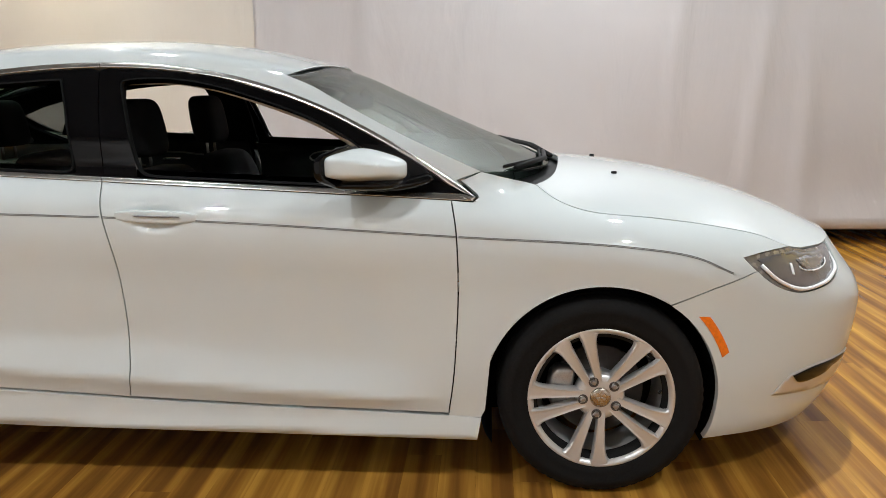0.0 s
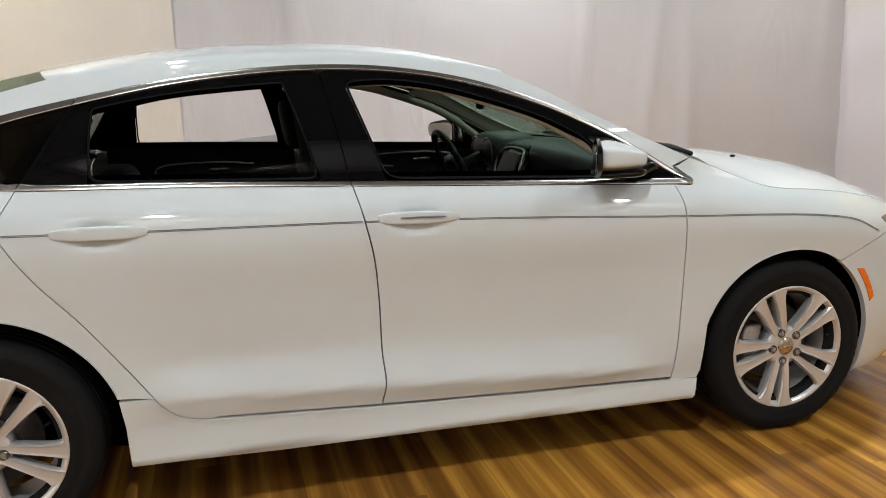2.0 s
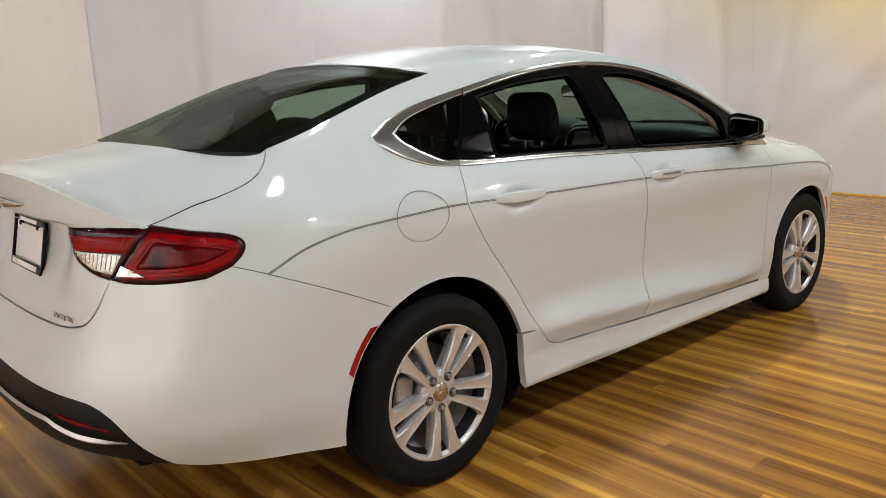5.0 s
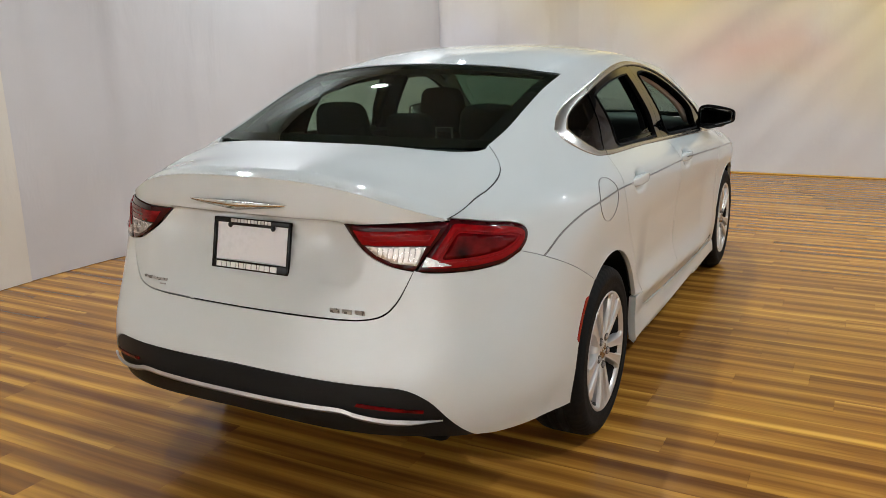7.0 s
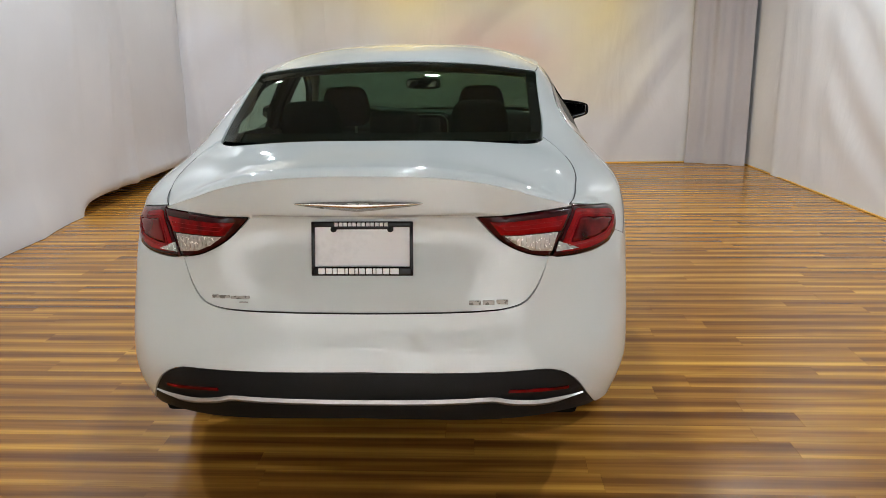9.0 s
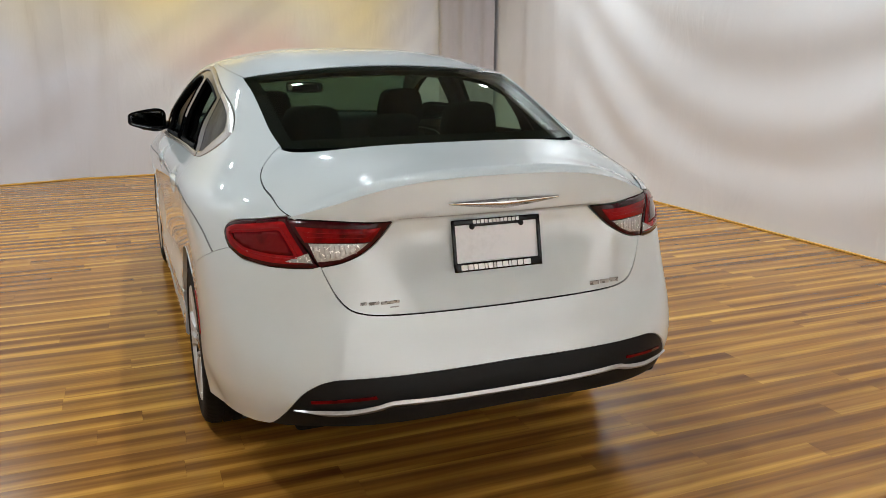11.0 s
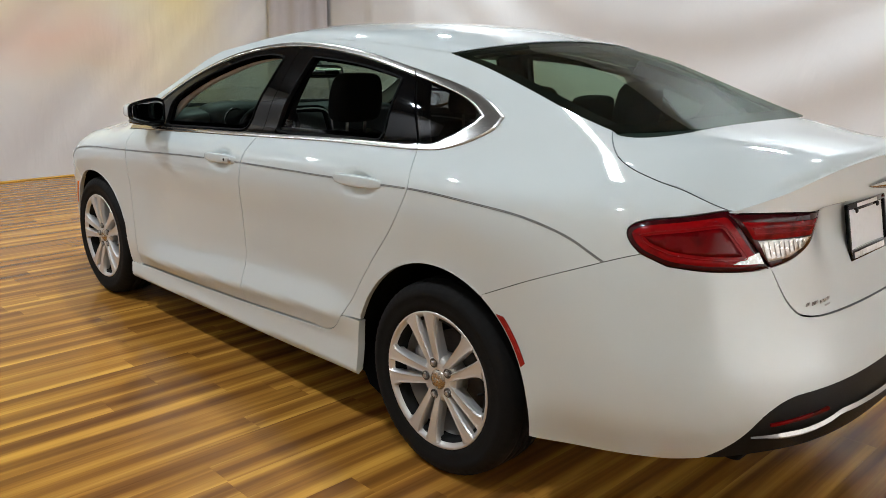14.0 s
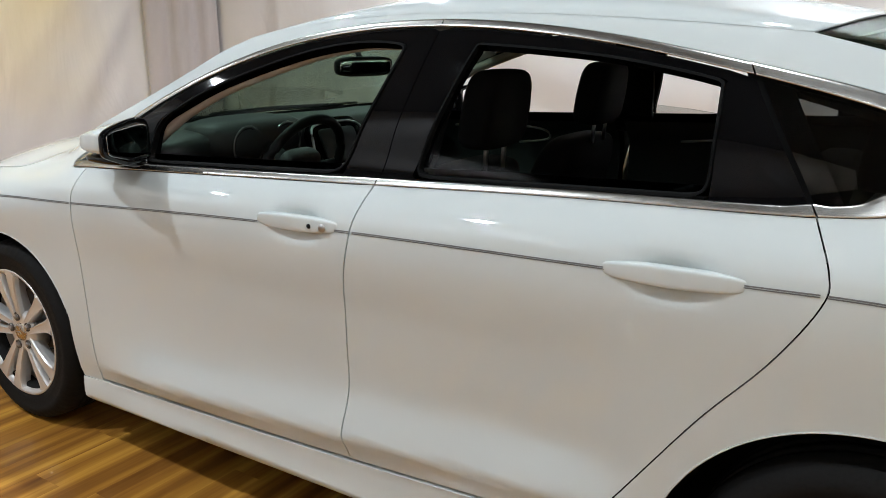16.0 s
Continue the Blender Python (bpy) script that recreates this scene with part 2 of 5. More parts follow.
# ---- mesh helpers ----
def mesh_part(name, verts, faces, mat, parent=None, label="", normals=None, smooth=True):
    me = bpy.data.meshes.new(name)
    me.from_pydata([tuple(map(float, v)) for v in verts], [], [tuple(int(i) for i in f) for f in faces])
    me.polygons.foreach_set("use_smooth", [smooth] * len(me.polygons))
    if mat:
        me.materials.append(mat)
    if normals is not None:
        me.normals_split_custom_set_from_vertices([tuple(map(float, n)) for n in normals])
    me.update()
    ob = new(name, me)
    ob.parent = parent
    return tagged(ob, label)


def part(name, bm, mat, parent=None, label="", smooth=False, angle=35):
    me = bpy.data.meshes.new(name)
    if smooth:
        for f in bm.faces:
            f.smooth = True
        for e in bm.edges:
            if len(e.link_faces) == 2 and e.calc_face_angle(0) > radians(angle):
                e.smooth = False
    bm.to_mesh(me)
    bm.free()
    me.materials.append(mat)
    ob = new(name, me)
    ob.parent = parent
    return tagged(ob, label)


def empty(name, at=(0, 0, 0), parent=None):
    ob = new(name)
    ob.location = at
    ob.parent = parent
    return ob


def box(sx, sy, sz, at=(0, 0, 0), bevel=0.0, segments=2, turn=None, bm=None):
    """A box with rounded edges, added to bm."""
    own = bmesh.new()
    bmesh.ops.create_cube(own, size=1, matrix=Matrix.Diagonal((sx, sy, sz, 1)))
    if bevel:
        bmesh.ops.bevel(own, geom=own.edges[:], offset=bevel, segments=segments, profile=.5, affect="EDGES")
    m = Matrix.Translation(at) @ (turn if turn else Matrix())
    bmesh.ops.transform(own, matrix=m, verts=own.verts)
    if bm is None:
        return own
    me = bpy.data.meshes.new("tmp")
    own.to_mesh(me)
    own.free()
    bm.from_mesh(me)
    bpy.data.meshes.remove(me)
    return bm


def soft(size, e1=.5, e2=.5, n=20):
    """A superellipsoid cushion shape: verts and faces."""
    def c(a, e):
        return np.sign(np.cos(a)) * abs(np.cos(a)) ** e

    def s(a, e):
        return np.sign(np.sin(a)) * abs(np.sin(a)) ** e
    v, f = [], []
    for i in range(n + 1):
        la = -math.pi / 2 + math.pi * i / n
        for j in range(2 * n):
            lo = math.pi * j / n
            v.append((size[0] / 2 * c(la, e1) * c(lo, e2), size[1] / 2 * c(la, e1) * s(lo, e2), size[2] / 2 * s(la, e1)))
    for i in range(n):
        for j in range(2 * n):
            k = (j + 1) % (2 * n)
            f.append((i * 2 * n + j, i * 2 * n + k, (i + 1) * 2 * n + k, (i + 1) * 2 * n + j))
    return np.array(v), f


def revolve(profile, n=48, closed=False):
    """Turn (radius, along y) round the y axis."""
    v, f, k = [], [], len(profile)
    for j in range(n):
        a = 2 * math.pi * j / n
        for r, h in profile:
            v.append((r * math.cos(a), h, r * math.sin(a)))
    for j in range(n):
        q = (j + 1) % n
        for i in range(k if closed else k - 1):
            w = (i + 1) % k
            f.append((j * k + i, j * k + w, q * k + w, q * k + i))
    return v, f


def tube(path, radius, n=8, closed=False, flat=1.0):
    """A round or flattened bar along a path."""
    path = [Vector(p) for p in path]
    v, f, c = [], [], len(path)
    for i, p in enumerate(path):
        a = path[(i - 1) % c] if closed or i else p
        b = path[(i + 1) % c] if closed or i < c - 1 else p
        t = (b - a).normalized()
        up = Vector((0, 0, 1)) if abs(t.z) < .9 else Vector((1, 0, 0))
        s = t.cross(up).normalized()
        u = s.cross(t)
        r = radius(i / (c - 1)) if callable(radius) else radius
        for j in range(n):
            q = 2 * math.pi * j / n
            v.append(p + s * (r * flat * math.cos(q)) + u * (r * math.sin(q)))
    for i in range(c if closed else c - 1):
        for j in range(n):
            k, w = (j + 1) % n, (i + 1) % c
            f.append((i * n + j, i * n + k, w * n + k, w * n + j))
    if not closed:
        f += [tuple(range(n))[::-1], tuple((c - 1) * n + j for j in range(n))]
    return v, f


def resample(pts, step, closed=True):
    p = np.array(pts, float)
    if closed:
        p = np.vstack([p, p[:1]])
    out = []
    for a, b in zip(p[:-1], p[1:]):
        k = max(1, int(round(np.linalg.norm(b - a) / step)))
        for i in range(k):
            out.append(a + (b - a) * i / k)
    if not closed:
        out.append(p[-1])
    return np.array(out)


def flow(pts, n=8):
    """A smooth curve through the points."""
    p = np.array(pts, float)
    q = np.vstack([2 * p[0] - p[1], p, 2 * p[-1] - p[-2]])
    out = []
    for i in range(1, len(q) - 2):
        for j in range(n):
            t = j / n
            out.append(.5 * (2 * q[i] + (q[i + 1] - q[i - 1]) * t + (2 * q[i - 1] - 5 * q[i] + 4 * q[i + 1] - q[i + 2]) * t ** 2
                             + (3 * q[i] - q[i - 1] - 3 * q[i + 1] + q[i + 2]) * t ** 3))
    out.append(p[-1])
    return [tuple(o) for o in out]


def inside(pts, poly):
    x, y = pts[:, 0], pts[:, 1]
    r = np.zeros(len(pts), bool)
    a = np.array(poly)
    b = np.roll(a, -1, 0)
    for (x0, y0), (x1, y1) in zip(a, b):
        if y0 != y1:
            c = (y0 > y) != (y1 > y)
            r ^= c & (x < (x1 - x0) * (y - y0) / (y1 - y0) + x0)
    return r


def near(pts, poly):
    a = np.array(poly)
    b = np.roll(a, -1, 0)
    d = np.full(len(pts), 9.0)
    for p, q in zip(a, b):
        e = q - p
        t = np.clip(((pts - p) @ e) / max(1e-12, e @ e), 0, 1)
        d = np.minimum(d, np.linalg.norm(pts - p - t[:, None] * e, axis=1))
    return d


def shrink(poly, gap):
    p = np.array(poly)
    area = np.sum(p[:, 0] * np.roll(p[:, 1], -1) - np.roll(p[:, 0], -1) * p[:, 1])
    t = np.roll(p, -1, 0) - np.roll(p, 1, 0)
    t /= np.maximum(1e-9, np.linalg.norm(t, axis=1))[:, None]
    n = np.stack([-t[:, 1], t[:, 0]], 1) * (1 if area > 0 else -1)
    return p + n * gap


def panel(name, outer, mapper, mat, parent, label="", holes=(), step=.03, gap=.0022, depth=.016, lift=0.0, blend=None, fine=None, round_by=0.0):
    """A sheet-metal panel: a region of the body's surface with its edges turned inwards."""
    loops = [shrink(resample(outer, fine or step * .6), gap)] + [shrink(resample(h, fine or step * .6), -gap) for h in holes]
    lo, hi = loops[0].min(0), loops[0].max(0)
    gx, gy = np.meshgrid(np.arange(lo[0], hi[0], step), np.arange(lo[1], hi[1], step))
    gx = gx + (np.arange(gx.shape[0]) % 2)[:, None] * step * .5
    g = np.stack([gx.ravel(), gy.ravel()], 1)
    keep = inside(g, loops[0])
    for h in loops[1:]:
        keep &= ~inside(g, h)
    g = g[keep]
    for q in loops:
        if len(g):
            g = g[near(g, q) > step * .45]
    pts, edges, k = [], [], 0
    for q in loops:
        pts += [Vector(p) for p in q]
        edges += [(k + i, k + (i + 1) % len(q)) for i in range(len(q))]
        k += len(q)
    pts += [Vector(p) for p in g]
    v2, _, faces, *_ = delaunay_2d_cdt(pts, edges, [], 0, 1e-6)
    v2 = np.array([tuple(v) for v in v2])
    tri = np.array([f for f in faces if len(f) == 3])
    cen = v2[tri].mean(1)
    keep = inside(cen, loops[0])
    for h in loops[1:]:
        keep &= ~inside(cen, h)
    tri = tri[keep]
    e = .002
    p3 = mapper(v2[:, 0], v2[:, 1])
    du = mapper(v2[:, 0] + e, v2[:, 1]) - mapper(v2[:, 0] - e, v2[:, 1])
    dv = mapper(v2[:, 0], v2[:, 1] + e) - mapper(v2[:, 0], v2[:, 1] - e)
    nor = np.cross(du, dv)
    nor /= np.maximum(1e-12, np.linalg.norm(nor, axis=1))[:, None]
    mid = p3[tri].mean(1)
    way = mid.mean(0) - np.array([mid[:, 0].mean() * .75, 0, .45])
    if np.sum(nor[tri].mean(1) * way) < 0:
        nor = -nor
    if blend is not None:
        nor = blend(p3, nor)
    p3 = p3 + nor * lift
    fn = np.cross(p3[tri[:, 1]] - p3[tri[:, 0]], p3[tri[:, 2]] - p3[tri[:, 0]])
    flip = np.sum(fn * nor[tri].mean(1), 1) < 0
    tri[flip] = tri[flip][:, ::-1]
    if round_by:
        half = {(a, b) for t in tri for a, b in ((t[0], t[1]), (t[1], t[2]), (t[2], t[0]))}
        tip = np.zeros_like(nor)
        for a, b in half:
            if (b, a) not in half:
                s = np.cross(p3[b] - p3[a], nor[a])
                s /= max(1e-12, np.linalg.norm(s))
                tip[a] += s
                tip[b] += s
        ln = np.linalg.norm(tip, axis=1)
        tip[ln > 0] /= ln[ln > 0][:, None]
        nor = nor + tip * round_by
        nor /= np.linalg.norm(nor, axis=1)[:, None]
    verts, norms, fs = list(p3), list(nor), [tuple(t) for t in tri]
    if depth:
        count = {}
        for t in tri:
            for a, b in ((t[0], t[1]), (t[1], t[2]), (t[2], t[0])):
                count[(a, b)] = 1
        for a, b in list(count):
            if (b, a) not in count:
                t = p3[b] - p3[a]
                s = np.cross(t, nor[a])
                s /= max(1e-12, np.linalg.norm(s))
                i = len(verts)
                verts += [p3[a], p3[b], p3[b] - nor[b] * depth, p3[a] - nor[a] * depth]
                norms += [s] * 4
                fs.append((i + 1, i, i + 3, i + 2))
    return mesh_part(name, verts, fs, mat, parent, label, norms)


# ---- car body surface ----
def spline(*pts):
    """A natural cubic through the points (u, v)."""
    u = np.array([p[0] for p in pts], float)
    v = np.array([p[1] for p in pts], float)
    n, h = len(u), np.diff(u)
    m, r = np.eye(n), np.zeros(n)
    for i in range(1, n - 1):
        m[i, i - 1:i + 2] = h[i - 1], 2 * (h[i - 1] + h[i]), h[i]
        r[i] = 6 * ((v[i + 1] - v[i]) / h[i] - (v[i] - v[i - 1]) / h[i - 1])
    k = np.linalg.solve(m, r)

    def f(q):
        q = np.clip(np.asarray(q, float), u[0], u[-1])
        i = np.clip(np.searchsorted(u, q) - 1, 0, n - 2)
        a, b, d = u[i + 1] - q, q - u[i], h[i]
        return (k[i] * a ** 3 + k[i + 1] * b ** 3) / (6 * d) + (v[i] / d - k[i] * d / 6) * a + (v[i + 1] / d - k[i + 1] * d / 6) * b
    return f


def smooth(q, a, b):
    q = np.clip((np.asarray(q, float) - a) / (b - a), 0, 1)
    return q * q * (3 - 2 * q)


SHOULDER = spline((-2.6, .955), (-1.9, .957), (-1.24, .95), (-.19, .917), (.91, .870), (1.5, .812), (1.9, .74), (2.4, .62))
LOWER = spline((.10, .80), (.15, .854), (.19, .878), (.25, .883), (.32, .8935), (.37, .9100), (.389, .9160), (.406, .9130), (.45, .8985), (.51, .8845), (.60, .8850), (.75, .898), (.90, .914))
LOWER_PLAIN = spline((.10, .80), (.15, .853), (.19, .877), (.27, .890), (.36, .900), (.5, .9025), (.62, .9025), (.75, .906), (.9, .914))
CABIN = spline((-.3, .914), (-.1, .9145), (0, .914), (.035, .908), (.08, .880), (.131, .832), (.24, .790), (.34, .742), (.43, .690), (.49, .645), (.56, .58))
FENDER = spline((-.3, .914), (-.1, .9145), (0, .914), (.03, .902), (.06, .878), (.09, .838), (.115, .785), (.14, .70), (.16, .60))
REACH = spline((.10, -2.36), (.2, -2.40), (.34, -2.47), (.45, -2.495), (.58, -2.47), (.70, -2.42), (.85, -2.392), (.95, -2.385), (1.03, -2.375), (1.18, -2.02), (1.39, -1.56), (1.5, -1.3))
TURN = spline((.10, -1.45), (.9, -1.42), (1.0, -1.2), (1.18, -.62), (1.39, -.3), (1.5, -.2))
NOSE = spline((.10, 2.26), (.2, 2.34), (.35, 2.41), (.5, 2.44), (.60, 2.432), (.66, 2.395), (.72, 2.350), (.80, 2.305), (.9, 2.23), (1.05, 2.1), (1.5, 2.0))


NOSE_X, NOSE_N = 1.35, 2.4


def half_width(x, z):
    x, z = np.asarray(x, float), np.asarray(z, float)
    h = z - SHOULDER(x)
    f = smooth(x, .95, 1.3)
    up = CABIN(h) * (1 - f) + FENDER(h) * f
    fade = smooth(x, .98, .55) * smooth(x, -1.02, -.75)
    low = LOWER_PLAIN(np.minimum(z, .9)) * (1 - fade) + LOWER(np.clip(z + .065 * (x + .17) * smooth(z, .6, .45) * smooth(z, .25, .34), .1, .9)) * fade
    b = smooth(h, -.2, -.02)
    w = low * (1 - b) + up * b
    w = w - .024 * smooth(z, .47, .30) * smooth(x, -1.72, -1.95)
    for hx, hz in ((-.045, .934), (-.985, .955)):
        w = w - .024 * np.exp(-(((x - hx) / .074) ** 2 + ((z - hz + .001) / .037) ** 2) ** 1.6)
    return w


def body_y(x, z):
    """Half width of the body at x, z, with the rounded corners in plan."""
    x, z = np.asarray(x, float), np.asarray(z, float)
    w = half_width(x, z)
    r = np.clip((TURN(z) - x) / (TURN(z) - REACH(z)), 0, .999)
    f = np.clip((x - NOSE_X) / (NOSE(z) - NOSE_X), 0, .999)
    return w * (1 - r ** 3) ** (1 / 3) * (1 - f ** NOSE_N) ** (1 / NOSE_N)

REAR_C, FRONT_C, ARC = -1.45, 1.45, .95


def side_map(side, out=0.0):
    return lambda x, z: np.stack([x, side * (body_y(x, z) + out), z + 0 * x], 1)


def cut(fn):
    """Where fn turns from below 0 to above it, between .05 and 1.8."""
    def solve(shape):
        lo, hi = np.full(shape, .05), np.full(shape, 1.8)
        for _ in range(36):
            mid = (lo + hi) / 2
            f = fn(mid) > 0
            hi = np.where(f, mid, hi)
            lo = np.where(f, lo, mid)
        return (lo + hi) / 2
    return solve


def rear_map(u, z):
    """Round the tail: u is the angle from the middle, times ARC."""
    u, z = np.asarray(u, float), np.asarray(z, float)
    a = u / ARC

    def over(r):
        x, y = REAR_C - r * np.cos(a), np.abs(r * np.sin(a))
        t = np.clip((TURN(z) - x) / (TURN(z) - REACH(z)), 0, 3)
        return (y / half_width(x, z)) ** 3 + t ** 3 - 1
    r = cut(over)(u.shape)
    return np.stack([REAR_C - r * np.cos(a), r * np.sin(a), z], 1)


def front_map(u, z):
    u, z = np.asarray(u, float), np.asarray(z, float)
    a = u / ARC

    def over(r):
        x, y = FRONT_C + r * np.cos(a), np.abs(r * np.sin(a))
        t = np.clip((x - NOSE_X) / (NOSE(z) - NOSE_X), 0, 3)
        return (y / half_width(x, z)) ** NOSE_N + t ** NOSE_N - 1
    r = cut(over)(u.shape)
    return np.stack([FRONT_C + r * np.cos(a), r * np.sin(a), z], 1)


def rear_uv(x, z, y=None):
    y = float(body_y(x, z)) if y is None else y
    return (ARC * math.atan2(y, REAR_C - x), z)


def rear_yz(y, z):
    """The tail's coordinates of a point y from the middle at height z."""
    w = float(half_width(-2.3, z))
    x = float(TURN(z) - (TURN(z) - REACH(z)) * (1 - min(.999, abs(y) / w) ** 3) ** (1 / 3))
    return (ARC * math.atan2(y, REAR_C - x), z)


def front_uv(x, z, y=None):
    y = float(body_y(x, z)) if y is None else y
    return (ARC * math.atan2(y, x - FRONT_C), z)


def front_yz(y, z):
    w = float(half_width(2.1, z))
    x = float(NOSE_X + (NOSE(z) - NOSE_X) * (1 - min(.999, abs(y) / w) ** NOSE_N) ** (1 / NOSE_N))
    return (ARC * math.atan2(y, x - FRONT_C), z)


def both(half):
    """A full-width outline from its half, which runs from the middle top to the middle bottom."""
    return list(half) + [(-u, v) for u, v in reversed(half) if abs(u) > 1e-6]


def arc(cx, cz, r, a0, a1, n=14):
    return [(cx + r * math.cos(radians(a0 + (a1 - a0) * i / n)), cz + r * math.sin(radians(a0 + (a1 - a0) * i / n))) for i in range(n + 1)]


# ---- body lines, x and z seen from the side ----
TRIM_TOP = flow([(-1.476, 1.200), (-1.385, 1.247), (-1.25, 1.290), (-1.033, 1.336), (-.76, 1.385), (-.487, 1.413), (-.25, 1.418), (-.03, 1.402),
                 (.2, 1.360), (.43, 1.284), (.62, 1.197), (.77, 1.112), (.90, 1.030), (.968, .985)])
TRIM_LOW = flow([(.968, .985), (.955, .974), (.92, .977), (.336, 1.009), (-.241, 1.039), (-.724, 1.064), (-1.206, 1.082), (-1.357, 1.106), (-1.459, 1.157), (-1.476, 1.200)])
CUT_TOP = flow([(-1.396, 1.200), (-1.33, 1.238), (-1.23, 1.271), (-1.03, 1.317), (-.76, 1.367), (-.487, 1.396), (-.25, 1.402), (-.03, 1.387),
                (.2, 1.345), (.43, 1.269), (.62, 1.181), (.77, 1.096), (.88, 1.024), (.930, .999)])
CUT_LOW = flow([(.925, .995), (.336, 1.0225), (-.241, 1.0525), (-.724, 1.0775), (-1.19, 1.0965), (-1.30, 1.125), (-1.372, 1.170), (-1.396, 1.200)])
SEAM_B = flow([(-.241, 1.040), (-.219, .937), (-.192, .80), (-.181, .65), (-.179, .50), (-.175, .406), (-.189, .317)])
SEAM_C = flow([(-1.203, 1.0815), (-1.243, 1.003), (-1.239, .946), (-1.166, .825), (-1.05, .679), (-.914, .485), (-.843, .393), (-.78, .358), (-.70, .347)])
SEAM_A = flow([(.890, .978), (.905, .90), (.911, .80), (.912, .688), (.906, .55), (.895, .40), (.877, .270)])
RAIL = flow([(-1.125, 1.393), (-.9, 1.412), (-.6, 1.429), (-.25, 1.434), (0, 1.421), (.2, 1.396), (.334, 1.372)])
SCREEN_EDGE = flow([(.334, 1.372), (.43, 1.333), (.521, 1.284), (.709, 1.188), (.891, 1.104), (.985, 1.062)])
BACK_EDGE = flow([(-1.125, 1.393), (-1.30, 1.347), (-1.48, 1.286), (-1.64, 1.229), (-1.75, 1.194), (-1.795, 1.181)])
LID_EDGE = flow([(-1.795, 1.181), (-1.825, 1.152), (-1.872, 1.118), (-1.933, 1.092), (-2.02, 1.068), (-2.103, 1.048), (-2.207, 1.012)])
LAMP_TOP = flow([(-2.207, 1.012), (-2.13, .994), (-2.062, .982), (-2.028, .968), (-2.017, .948), (-2.031, .920), (-2.061, .893)])
BUMPER_TOP = flow([(-2.061, .893), (-1.983, .864), (-1.772, .775), (-1.578, .684)])
HOOD_EDGE = flow([(1.162, 1.007), (1.234, .964), (1.337, .934), (1.517, .914), (1.704, .885), (1.883, .844), (2.001, .797)])
STRIPE_LINE = flow([(-1.975, .862), (-1.862, .916), (-1.715, .949), (-1.545, .961), (-1.324, .968), (-1.121, .962), (-.808, .951), (-.232, .934), (.28, .911),
                    (.907, .871), (1.242, .853), (1.467, .834), (1.643, .803), (1.775, .745)])


def at_x(line, x):
    q = sorted(line)
    return (x, float(np.interp(x, [p[0] for p in q], [p[1] for p in q])))


HUB = (1.371, .800, .330)


# ---- large structure ----
def drape_wall(name, a, b, fold, mat, label, height=CEILING, step=.05):
    """A hanging cloth from plan point a to b; fold(s, z) gives how far it stands off the wall."""
    a, b = Vector((*a, 0)), Vector((*b, 0))
    d = b - a
    n = Vector((-d.y, d.x, 0)).normalized()
    s = np.arange(0, d.length + step, step)
    z = np.append(.004, np.arange(.03, height, step))
    S, Z = np.meshgrid(s, z)
    F = fold(S, Z)
    v = [a + d.normalized() * min(float(p), d.length) + n * float(f) + Vector((0, 0, float(q))) for p, q, f in zip(S.ravel(), Z.ravel(), F.ravel())]
    w = len(s)
    f = [(j * w + i, j * w + i + 1, (j + 1) * w + i + 1, (j + 1) * w + i) for j in range(len(z) - 1) for i in range(w - 1)]
    return tagged(mesh_part(name, v, f, mat), label, "curtain", kind="structure")


X_BACK = -7.0
LEFT_A, LEFT_B = (X_BACK, 3.30), (5.30, 3.33)
FRONT_MID = (5.72, 1.60)
RIGHT_A, RIGHT_B = (X_BACK, -4.35), (5.82, -3.76)


def wall(name, a, b, mat, thick=.12):
    a, b = Vector((*a, 0)), Vector((*b, 0))
    d = b - a
    bm = box(d.length + .3, thick, CEILING + .1, ((a + b) / 2 - Vector((-d.y, d.x, 0)).normalized() * (thick / 2 + .10)) + Vector((0, 0, CEILING / 2)),
             turn=Matrix.Rotation(math.atan2(d.y, d.x), 4, "Z"))
    return tagged(part(name, bm, mat), "plain plaster wall behind hanging cloth", "wall", kind="structure")


wall("wall_north", (6.0, -3.76), (6.0, 4.08), PLASTER)
wall("wall_west", (6.0, 4.08), (X_BACK, 4.08), PLASTER)
wall("wall_south", (X_BACK, 4.08), RIGHT_A, PLASTER)
wall("wall_east", RIGHT_A, (6.0, -3.75), PLASTER)
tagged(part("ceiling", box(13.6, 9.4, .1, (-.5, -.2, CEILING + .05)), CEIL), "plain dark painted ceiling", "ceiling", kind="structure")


def crease(c, at, width, depth):
    """One hanging crease: sharp on one side, soft on the other."""
    d = (c - at) / width
    return depth * np.where(d < 0, np.exp(-(d * 2.2) ** 2), np.exp(-d ** 2))


def folds_left(s, z):
    x = 5.30 - s
    f = .010 * np.sin(x * 2.1 + .5 * np.sin(z * 1.3)) + .008 * np.sin(x * 5.3 + z * .7) * smooth(np.sin(x * .9), -.2, .8)
    for at, lean, width, depth in ((5.35, .02, .10, .06), (5.05, -.03, .14, .03), (4.6, .04, .16, .022), (3.55, -.05, .11, .034), (3.1, .03, .09, .026), (2.35, .10, .10, .020),
                                   (1.55, -.08, .13, .022), (.75, .05, .10, .016), (-.1, .06, .12, .020), (-.62, -.03, .09, .022)):
        f = f + crease(x, at + lean * z + .035 * np.sin(z * 2.3 + at * 3), width, depth) * (.55 + .45 * np.sin(z * 1.1 + at * 2.1))
    f += .005 * np.sin(3 * z + x) + .05 * smooth(z, .5, 0) * (.5 + .5 * np.sin(x * 1.7))
    return 1.3 * f + .03 - .70 * smooth(z, .15, 0) * smooth(x, 2.3, 3.3)


